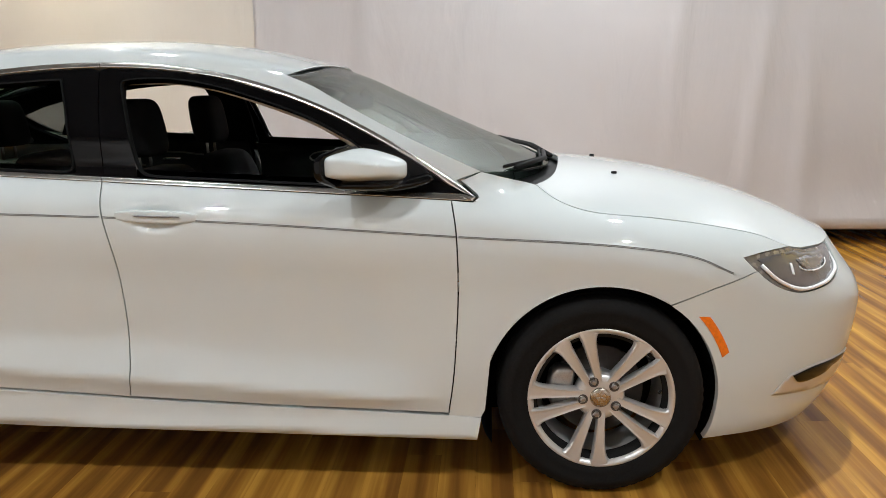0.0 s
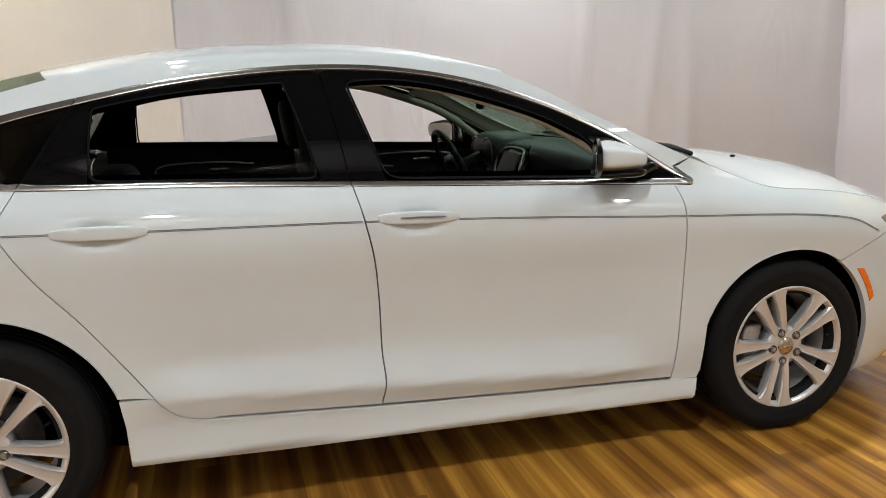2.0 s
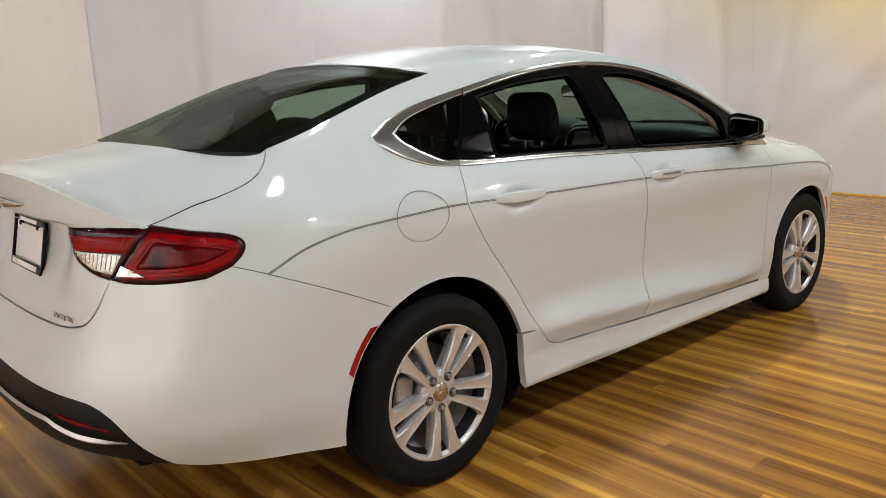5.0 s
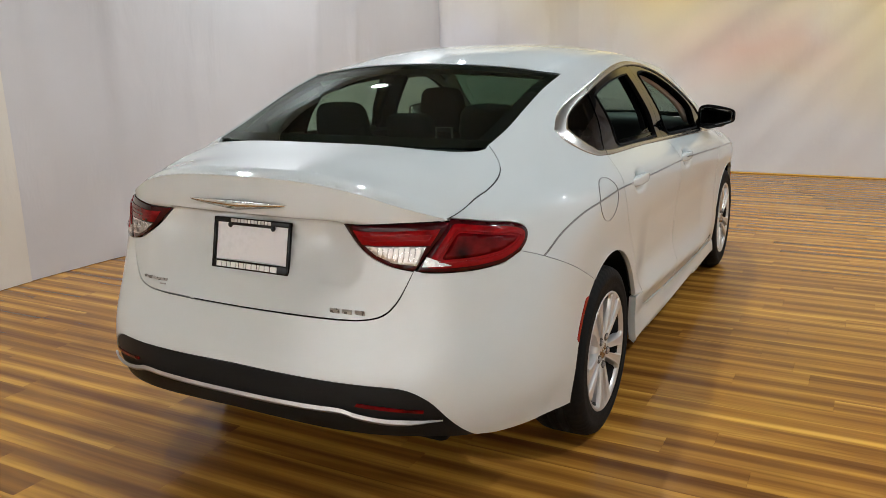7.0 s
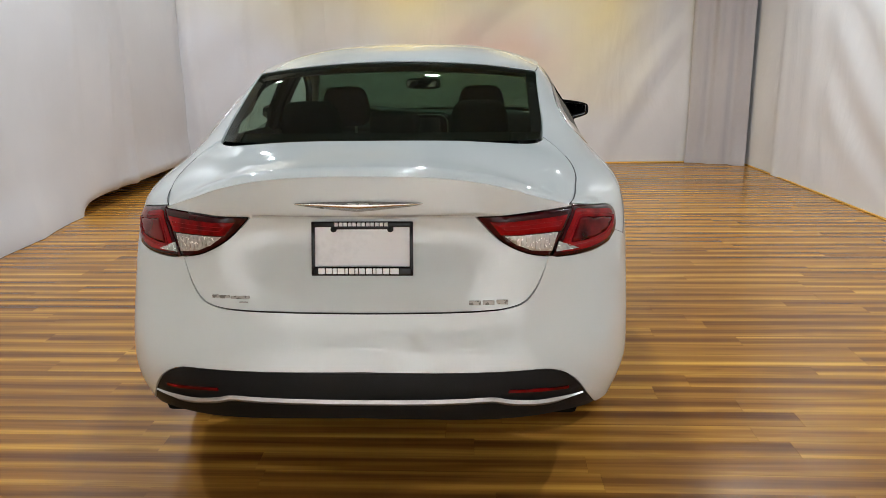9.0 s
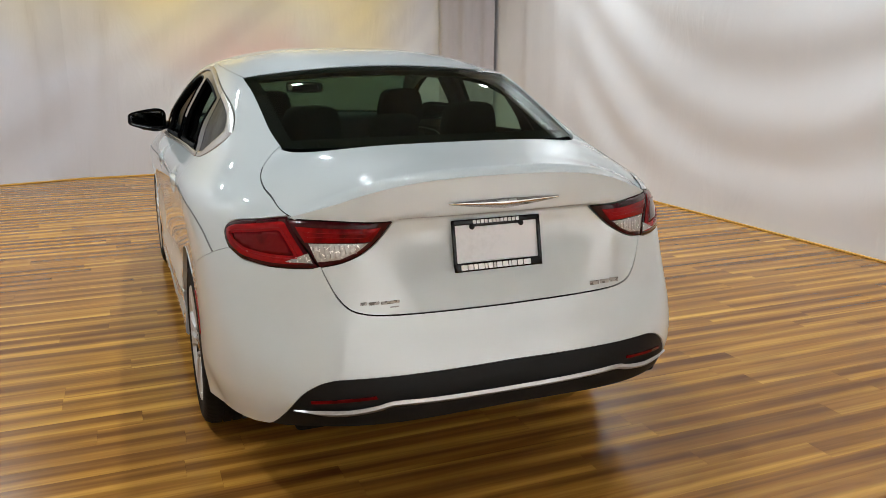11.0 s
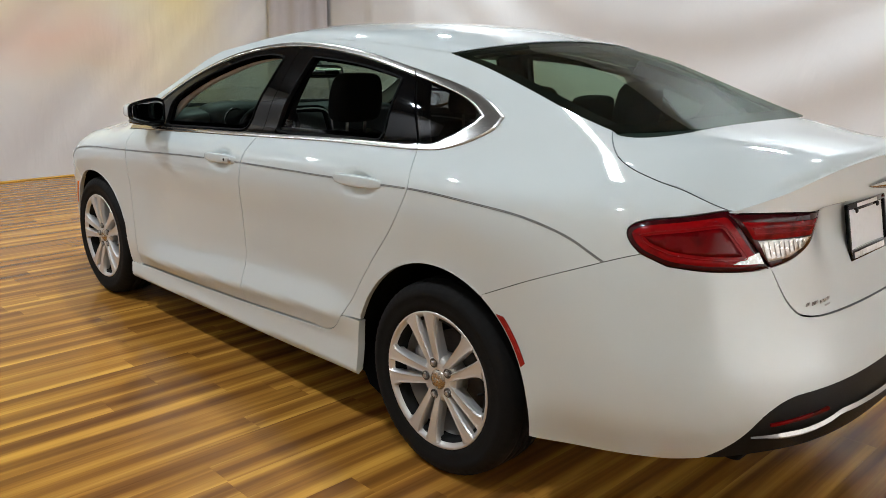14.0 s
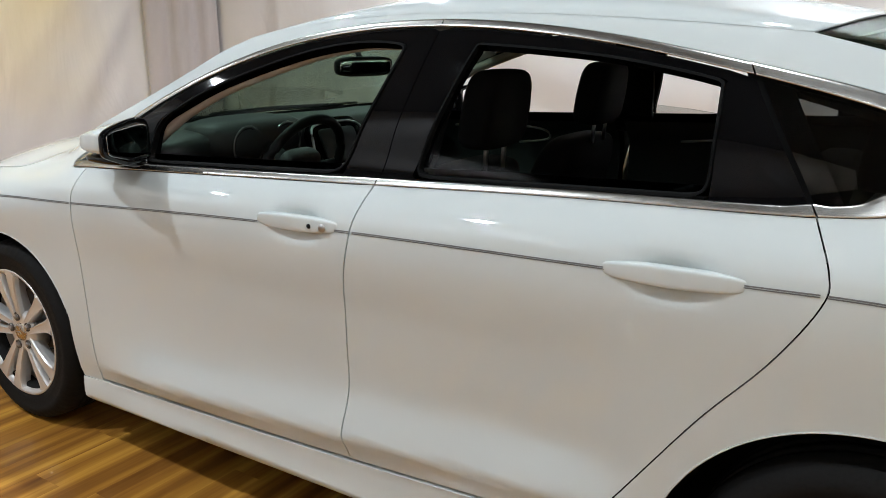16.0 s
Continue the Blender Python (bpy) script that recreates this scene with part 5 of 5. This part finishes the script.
pl = empty("licence_plate", (-2.335, 0, .897), car)
tagged(pl, "blank white plate in a black plate frame")
tilt = Matrix.Rotation(radians(12), 4, "Y")
pl.matrix_basis = Matrix.Translation((-2.338, 0, .897)) @ tilt
part("plate", box(.003, .296, .150, (-.003, 0, 0), .001, 1), PLATE, pl, "blank white plate")
bm = box(.012, .011, .166, (-.008, .1525, 0), .003)
box(.012, .011, .166, (-.008, -.1525, 0), .003, bm=bm)
box(.012, .316, .018, (-.008, 0, .075), .003, bm=bm)
box(.012, .170, .022, (-.008, 0, .070), .003, bm=bm)
box(.012, .316, .029, (-.008, 0, -.070), .003, bm=bm)
pf = part("plate_frame", bm, GLOSS_BLACK, pl, "black plastic plate frame", True)


def letter_row(y, z, widths, h):
    """A row of plain bars in place of small lettering."""
    bm = bmesh.new()
    for w in widths:
        box(.002, w, h, (-.0148, y - w / 2, z), .0006, 1, bm=bm)
        y -= w + .0028
    part("lettering_bar", bm, LETTER, pf, "pale bars in place of lettering")


letter_row(.085, .0745, [.0112] * 12, .0115)
letter_row(.136, -.070, [.0213, .0178, .0125, .0213, .0082, .0172, .0082, .0190, .0190, .0082, .0178, .0190, .0265], .0175)
for y in (-.088, .088):
    u, g = revolve([(0, .005), (.007, .004), (.010, 0)], 12)
    mesh_part("screw", [(-.012 - p[1], y + p[0], .060 + p[2]) for p in u], g, TRIM_BLACK, pf)


def lid_bars(name, y0, widths, z, h, mat, label):
    bm, y = bmesh.new(), y0
    for w in widths:
        if w > 0:
            box(.004, w, h, (rear_x(y - w / 2, z) - .002, y - w / 2, z), .0012, 1, bm=bm)
        y -= abs(w)
    return part(name, bm, mat, lid, label)


lid_bars("model_badge", -.330, (.036, -.006, .036, -.006, .036), .738, .015, BADGE, "grey chrome model badge")
lid_bars("dealer_badge", .475, (.022, -.003, .034, -.004, .060), .752, .010, BADGE, "small grey dealer badge")
lid_bars("dealer_badge", .385, (.028,), .738, .004, BADGE, "small grey dealer badge")


# ---- wheels ----
def wheel_parts(w, seed):
    tyre = [(.232, -.098), (.236, -.106), (.262, -.112), (.300, -.111), (.322, -.101), (.3325, -.082), (.336, -.055)]
    for g in (-.038, 0, .038):
        tyre += [(.337, g - .007), (.329, g - .005), (.329, g + .005), (.337, g + .007)]
    tyre += [(.336, .055), (.3325, .082), (.322, .101), (.300, .111), (.286, .1125), (.283, .1105), (.262, .112), (.236, .106), (.232, .098), (.205, .09), (.205, -.09)]
    v, f = revolve([(r, -h) for r, h in tyre], 192, True)
    v = np.array(v)
    rr = np.hypot(v[:, 0], v[:, 2])
    # shallow shoulder blocks
    ang = np.arctan2(v[:, 2], v[:, 0])
    sel = (rr > .318) & (rr < .335) & (np.abs(v[:, 1]) > .075)
    v[sel] *= 1 - .008 * (np.sin(ang[sel] * 64 + .3) > .4)[:, None] * np.array([1, 0, 1])
    ty = mesh_part("tyre", v, f, RUBBER, w, "black road tyre")
    rim = [(.236, -.100), (.2378, -.105), (.2355, -.1085), (.2280, -.1070), (.2180, -.097), (.206, -.05), (.198, .06), (.214, .10), (.21, .10), (.192, .06), (.205, -.05), (.216, -.088)]
    v, f = revolve(rim, 72, True)
    ri = mesh_part("rim", v, f, SILVER, w, "silver alloy rim")
    u, g = revolve([(.0, -.092), (.055, -.093), (.072, -.090), (.080, -.078), (.080, -.03), (0, -.03)], 40)
    mesh_part("hub", u, g, SILVER, ri)
    # five pairs of spokes that widen to the rim, each with raised edges and deep flanks
    prof = []
    for i in range(17):
        t = i / 16
        prof.append((.046 + t * .1905, .0132 + .0128 * t ** 1.3 + .010 * t ** 9, -.0935 - .0155 * t - .004 * math.sin(t * math.pi), .050 - .014 * t))
    for q in range(5):
        for s in (-1, 1):
            base = 2 * math.pi * q / 5 + math.pi / 2 + seed
            v, f = [], []
            for i, (r, hw, y, th) in enumerate(prof):
                t = i / 16
                a = base
                lean = s * (.0160 + .0300 * t)
                ca, sa = math.cos(a), math.sin(a)
                for lx, ly in ((-hw * .80, y + th), (-hw * 1.0, y + .018), (-hw * .90, y + .0055), (-hw * .74, y), (-hw * .4, y + .0016), (hw * .4, y + .0016), (hw * .74, y), (hw * .90, y + .0055), (hw * 1.0, y + .018), (hw * .80, y + th)):
                    lx = lx + lean
                    rr = r - .010 * (lx / .045) ** 2 * t ** 2
                    v.append((rr * ca - lx * sa, ly, rr * sa + lx * ca))
            for i in range(16):
                f += [(i * 10 + j, i * 10 + (j + 1) % 10, i * 10 + 10 + (j + 1) % 10, i * 10 + 10 + j) for j in range(10)]
            f.append(tuple(160 + j for j in range(10)))
            mesh_part("spoke", v, f, SILVER, ri, smooth=False)
    for q in range(5):
        a = 2 * math.pi * q / 5 + math.pi / 2 + seed
        at = (.0575 * math.cos(a), .0575 * math.sin(a))
        # nut seats take the dark iron colour for the shade in their holes
        u, g = revolve([(.0095, -.0945), (.0125, -.0945), (.0150, -.0980), (.0165, -.0970), (.0165, -.09)], 20)
        mesh_part("lug_seat", [(p[0] + at[0], p[1], p[2] + at[1]) for p in u], g, IRON, ri, "shaded seat of the wheel nut")
        u, g = revolve([(0, -.104), (.0065, -.104), (.0090, -.1015), (.0100, -.094)], 6)
        mesh_part("lug_nut", [(p[0] + at[0], p[1], p[2] + at[1]) for p in u], g, STEEL, ri, smooth=False)
    # tyre valve
    a = seed + math.pi / 2 - 2 * math.pi / 5 * 1.5
    u, g = tube([(.196 * math.cos(a), -.082, .196 * math.sin(a)), (.186 * math.cos(a), -.098, .186 * math.sin(a))], .0042, 8)
    mesh_part("valve", u, g, TRIM_BLACK, ri, "black tyre valve")
    u, g = revolve([(0, -.101), (.022, -.1005), (.030, -.098), (.0345, -.0925), (.0365, -.088)], 32)
    cap = mesh_part("hub_cap", u, g, GOLD, ri, "round bronze-grey hub cap")
    bm = bmesh.new()
    for sx in (-1, 1):
        box(.014, .002, .004, (sx * .008, -.1015, .001), .001, 1, Matrix.Rotation(sx * .3, 4, "Y"), bm)
    part("cap_wing", bm, STEEL, cap)
    u, g = revolve([(.03, -.020), (.075, -.020), (.078, -.012), (.150, -.012), (.150, .010), (.03, .010)], 48, True)
    mesh_part("brake_disc", u, g, IRON, w, "grey brake disc")
    u, g = soft((.085, .075, .17), .4, .4, 12)
    mesh_part("brake_caliper", [(p[0] - .128 - .02 * (p[2] / .085) ** 2 * -1, p[1] - .02, p[2] * .9 + .012) for p in u], g, STEEL, w, "cast brake caliper")


for wx, s in ((HUB[0], -1), (-HUB[0], -1), (HUB[0], 1), (-HUB[0], 1)):
    w = empty("wheel", (0, 0, 0), car)
    tagged(w, "black tyre on a ten-spoke silver alloy wheel")
    turn = {(1, -1): .42, (-1, -1): .63, (1, 1): .20, (-1, 1): .36}[(1 if wx > 0 else -1, s)]
    wheel_parts(w, turn)
    w.matrix_basis = pose(wx, s * HUB[1] * .985, .334) @ (Matrix.Rotation(math.pi, 4, "Z") if s > 0 else Matrix())

# ---- wheel wells, underside ----
for wx, r in ((1.371, .398), (-1.371, .42)):
    for s in (-1, 1):
        v, f = [], []
        n = 28
        for i in range(n + 1):
            a = radians(-28 + (236 if wx > 0 else 212) * i / n)
            for yy in (.885, .52):
                q = r if yy > .6 else r
                lx, lz = wx + q * math.cos(a), .33 + q * math.sin(a)
                v.append((lx, s * (min(.872, float(body_y(lx, max(.12, lz))) - .02) if yy > .6 else yy), lz))
        f = [(2 * i, 2 * i + 1, 2 * i + 3, 2 * i + 2) for i in range(n)]
        f.append(tuple(2 * i + 1 for i in range(n + 1)))
        mesh_part("wheel_well", v, f, LINER, car, "black wheel arch liner")
bm = box(1.85, 1.62, .06, (0, 0, .215), .02)
box(1.70, 1.40, .05, (0, 0, .170), .02, bm=bm)
box(4.0, .90, .06, (-.12, 0, .245), .02, bm=bm)
box(.55, 1.36, .05, (-2.05, 0, .36), .02, bm=bm)
box(.40, .8, .05, (1.86, 0, .24), .02, bm=bm)
part("underbody", bm, LINER, car, "dark underside")
# ---- cabin ----
for s in (-1, 1):
    for nm, x0, x1 in (("door_card", -.20, .86), ("door_card", -1.15, -.24)):
        mm = side_map(s, -.075)
        zl = lambda x: at_x(CUT_LOW, x)[1] - .006
        poly = [(x0, .34), (x1, .34), (x1, zl(x1)), ((x0 + x1) / 2, zl((x0 + x1) / 2)), (x0, zl(x0))]
        if x1 < 0:
            poly = [(-.80, .40), (x1, .34)] + poly[2:] + [(-1.16, .86), (-.98, .62)]
        dc = panel(nm, poly, mm, DASH, car, "black inner door panel", (), .06, 0, -.05)
        xm = (x0 + x1) / 2
        path = flow([(xm + .22, s * .755, .985), (xm + .05, s * .765, 1.0), (xm - .2, s * .765, .995), (xm - .24, s * .765, .955), (xm - .1, s * .77, .93)], 5)
        v, f = tube(path, .005, 6)
        mesh_part("grab_trim", v, f, STEEL, dc, "thin bright trim line")
        u, g = soft((.10, .02, .018), .6, .6, 8)
        mesh_part("inner_handle", [(xm + .05 + p[0], s * .76 + p[1], .965 + p[2]) for p in u], g, CHROME, dc, "chrome inner handle")
    # inner lining of B and C pillars
    mm = side_map(s, -.045)
    panel("pillar_lining", [(-.345, 1.02), (-.18, 1.02), (-.23, 1.37), (-.385, 1.37)], mm, LINER, car, "", (), .05, 0, .02)
    panel("pillar_lining", [(-1.75, 1.05), (-1.20, 1.06), (-1.36, 1.14), (-1.41, 1.19), (-1.25, 1.25), (-1.05, 1.30), (-1.12, 1.36), (-1.5, 1.27)], mm, LINER, car, "", (), .05, 0, .02)
    panel("pillar_lining", flow([(.36, 1.355), (.55, 1.265), (.72, 1.178), (.93, 1.085)], 4) + [(.93, 1.02), (.88, 1.02)] + flow([(.72, 1.10), (.5, 1.215), (.30, 1.305)], 4), side_map(s, -.03), HEADLINER, car, "beige windscreen pillar lining", (), .04, 0, .012)


def seat(x, y, width, back_h, head, cloth=CLOTH):
    st = empty("seat", (x, y, 0), car)
    tagged(st, "black cloth car seat")
    v, f = soft((.52, width, .17), .45, .4, 16)
    mesh_part("cushion", [(p[0], p[1], p[2] + .42 + .04 * p[0]) for p in v], f, cloth, st)
    v, f = soft((.16, width, back_h), .4, .45, 20)
    lean = .36
    mesh_part("backrest", [(-.27 + p[0] - (p[2]) * lean * .8, p[1] * (1 - .22 * max(0, p[2] / back_h) ** 1 * 2 * .5), .44 + back_h / 2 + p[2]) for p in v], f, cloth, st)
    if head:
        zh, xh = head
        v, f = soft((.115, .255, .215), .42, .5, 18)
        hr = mesh_part("headrest", [(xh + p[0] - p[2] * .15, p[1] * (1 - .15 * max(0, p[2] / .11)), zh + p[2]) for p in v], f, cloth, st, "padded headrest")
        for sy in (-.05, .05):
            v, f = tube([(xh + .005, sy, zh - .17), (xh, sy, zh - .08)], .007, 8)
            mesh_part("post", v, f, STEEL, hr)
    return st


for sy in (-1, 1):
    seat(.12, sy * .37, .50, .60, (1.185, -.42))
for y in (-.36, .36):
    seat(-.72, y, .62, .60, (1.172, -.56))
v, f = soft((.10, .215, .125), .5, .6, 16)
mesh_part("middle_headrest", [(-1.30 + p[0] - p[2] * .15, p[1], 1.175 + p[2]) for p in v], f, CLOTH, car, "low padded black headrest")

ps = box(.62, 1.22, .03, (-1.60, 0, 1.075), .01)
part("parcel_shelf", ps, DASH, car, "dark shelf behind the rear seats")
part("bulkhead", box(.05, 1.05, .75, (-1.90, 0, .68), .01), LINER, car, "")
part("firewall", box(.05, 1.4, .62, (1.10, 0, .62), .01), LINER, car, "")
bm = box(.80, 1.15, .22, (1.62, 0, .60), .05)
part("engine_bay", bm, LINER, car, "")
# dashboard with cowl over the dials
v, f = soft((.72, 1.50, .30), .35, .25, 24)
w = []
for p in v:
    fwd = max(0.0, p[0] / .36)
    x = 1.0 + p[0] * .86 - .10 * max(0, p[2] / .15) if p[0] < 0 else 1.0 + (.17 * (1 - (p[1] / .75) ** 2) - .06) * fwd
    w.append((x, p[1] * (1 - .08 * fwd), .915 + p[2] * (1.0 + .12 * (p[0] < -.1)) - .055 * fwd))
dash = mesh_part("dashboard", w, f, DASH, car, "dark moulded dashboard")
v, f = soft((.24, .44, .14), .6, .6, 16)
mesh_part("dial_cowl", [(.70 + p[0], .37 + p[1], 1.040 + p[2]) for p in v], f, DASH, dash, "raised cowl over the dials")
for dy in (.28, .46):
    u, g = revolve([(.058, 0), (.064, -.006), (.070, 0), (.066, .004)], 32, True)
    mesh_part("dial_ring", [(.585 - p[1], dy + p[0], 1.02 + p[2]) for p in u], g, LAMP_DARK, dash, "dark metallic dial ring")
mesh_part("screen_surround", *[(lambda q: [(.60 + p[0] + p[2] * .45, p[1] - .0, .965 + p[2]) for p in q[0]])(soft((.03, .30, .22), .3, .3, 12)), soft((.03, .30, .22), .3, .3, 12)[1]], GLOSS_BLACK, dash, "gloss centre console with screen")
mesh_part("screen", *[(lambda q: [(.582 + p[0] + p[2] * .45, p[1], .980 + p[2]) for p in q[0]])(soft((.012, .20, .12), .2, .2, 12)), soft((.012, .20, .12), .2, .2, 12)[1]], DASH, dash, "dark touch screen")
path = [(.58 + .45 * .10 * math.sin(t), .15 * math.copysign(abs(math.cos(t)) ** .5, math.cos(t)), .975 + .085 * math.copysign(abs(math.sin(t)) ** .5, math.sin(t))) for t in np.linspace(0, 2 * math.pi, 29)[:-1]]
v, f = tube(path, .005, 6, True)
mesh_part("console_trim", v, f, STEEL, dash, "bright line round the screen")
part("centre_console", box(.75, .24, .30, (.20, 0, .50), .05, 3), DASH, car, "dark centre console", True)
sw = empty("steering_wheel", (.40, .37, 1.0), car)
tagged(sw, "black leather steering wheel")
sw.matrix_basis = pose(.44, .37, .950, 0, -24, 0)
v, f = tube([(0, .182 * math.cos(t), .182 * math.sin(t)) for t in np.linspace(0, 2 * math.pi, 49)[:-1]], .0165, 12, True)
mesh_part("wheel_rim", v, f, TRIM_BLACK, sw)
u, g = soft((.07, .17, .14), .5, .6, 14)
mesh_part("wheel_hub", [(p[0] + .015, p[1], p[2] - .01) for p in u], g, DASH, sw)
for a in (0, math.pi, -math.pi / 2):
    v, f = tube([(.012, .06 * math.cos(a), .06 * math.sin(a) - .01), (.004, .172 * math.cos(a), .172 * math.sin(a))], .014, 8, flat=.7)
    mesh_part("wheel_spoke", v, f, DASH, sw)
u, g = tube([(.03, 0, -.02), (.20, 0, -.02)], .035, 12)
mesh_part("steering_column", u, g, DASH, sw)
rm = empty("rear_view_mirror", (.465, 0, 1.268), car)
rm.rotation_euler = (0, 0, radians(-20))
v, f = soft((.035, .235, .070), .5, .35, 16)
mesh_part("mirror_body", v, f, TRIM_BLACK, rm, "black rear-view mirror")
v, f = soft((.006, .215, .055), .4, .3, 14)
mesh_part("mirror_glass", [(p[0] - .016, p[1], p[2]) for p in v], f, MIRROR, rm)
v, f = tube([(.01, 0, .02), (.045, 0, .052)], .010, 8)
mesh_part("mirror_stem", v, f, TRIM_BLACK, rm)

sk = [(.985, .56, 1.082), (1.000, .50, 1.082), (1.012, .50, 1.090), (.997, .56, 1.090)]
mesh_part("glass_sticker", sk + [(a - .004, b, c - .003) for a, b, c in sk], [(0, 1, 2, 3), (7, 6, 5, 4), (0, 4, 5, 1), (1, 5, 6, 2), (2, 6, 7, 3), (3, 7, 4, 0)], TRIM_BLACK, car, "small dark sticker behind the windscreen", smooth=False)

# ---- cowl, wipers, washers ----
n = 22
v = []
for t in np.linspace(-.64, .64, n):
    e = 1 - (t / .76) ** 2
    v += [(1.0 + .23 * e, t * .93, 1.008 - .008 * e), (1.165 + .14 * e, t * .88, .968 + .036 * e)]
mesh_part("cowl", v, [(2 * i, 2 * i + 1, 2 * i + 3, 2 * i + 2) for i in range(n - 1)], TRIM_BLACK, car, "black plastic cowl under the windscreen")
for y0, y1 in ((-.62, .05), (.02, .66)):
    def screen_pt(y, lift, k=.9):
        e = curve_at(SCREEN_EDGE, np.array([k]))[0]
        ye = float(body_y(*e))
        c = 1 - (y / ye) ** 2
        return (e[0] + float(SCREEN_X(k)) * c + .01, y, e[1] + float(SCREEN_Z(k)) * c + lift)
    v, f = tube([screen_pt(y0, .006, 1.0), screen_pt((y0 + y1) / 2, .016, .985), screen_pt(y1, .010, .965)], .010, 8)
    wp = mesh_part("wiper", v, f, TRIM_BLACK, car, "black windscreen wiper")
    v, f = tube([screen_pt(y0 - .06, .006, .985), screen_pt((y0 + y1) / 2, .008, .965), screen_pt(y1 + .02, .006, .945)], .006, 6)
    mesh_part("wiper_blade", v, f, RUBBER, wp)
for y in (-.36, .30):
    u, g = soft((.022, .014, .011), .6, .6, 8)
    mesh_part("washer_nozzle", [(1.47 + p[0], y + p[1], float(hood_z(1.47, y)) + .004 + p[2]) for p in u], g, TRIM_BLACK, car, "small black washer jet")

# ---- floor ----
P_W, P_L = .128, 1.22
fl = new("floor", bpy.data.meshes.new("floor"))
bm = box(13.4, 9.0, .05, (-.65, -.3, -.031))
bm.to_mesh(fl.data)
bm.free()
fl.data.materials.append(LINER)
tagged(fl, "dark amber wood plank floor", "floor", kind="structure")


def plank_mesh(w, l):
    g = .0002
    x, y, h, c = w / 2 - g, l / 2 - g, .0, .00015
    v = [(-x, -y, -.006), (x, -y, -.006), (x, y, -.006), (-x, y, -.006), (-x, -y, h - c), (x, -y, h - c), (x, y, h - c), (-x, y, h - c),
         (-x + c, -y + c, h), (x - c, -y + c, h), (x - c, y - c, h), (-x + c, y - c, h)]
    f = [(8, 9, 10, 11)] + [(i, (i + 1) % 4, (i + 1) % 4 + 4, i + 4) for i in range(4)] + [(i + 4, (i + 1) % 4 + 4, (i + 1) % 4 + 8, i + 8) for i in range(4)]
    return v, f


pv, pf_ = plank_mesh(P_W, P_L)
plank = bpy.data.meshes.new("plank")
plank.from_pydata(pv, [], pf_)
plank.materials.append(WOOD)
rest_v, rest_f, made = [], [], 0
rows = int(13.2 / P_W)
rng = random.Random(4)
for i in range(rows):
    x = -7.1 + (i + .5) * P_W
    y = -4.6 - rng.random() * P_L
    while y < 4.2:
        yc = y + P_L / 2
        near_walk = (-4.3 < x < 1.4 and abs(yc) > .75 and abs(yc) < 3.2) or (-4.3 < x < -2.0)
        if near_walk and made < 300:
            ob = new("plank", plank)
            ob.location = (x, yc, 0)
            ob.parent = fl
            made += 1
        else:
            k = len(rest_v)
            rest_v += [(a + x, b + yc, c) for a, b, c in pv]
            rest_f += [tuple(q + k for q in t) for t in pf_]
        y += P_L
tagged(mesh_part("planks", rest_v, rest_f, WOOD, fl, "wood planks", smooth=False), kind="stuff")

bm = box(.05, .10, .03, (5.50, .66, .016), .008)
tagged(part("tape_marker", bm, surface("yellow_plastic", (.75, .62, .04), .4, vary=.1)), "small yellow marker at the foot of the cloth", "marker")
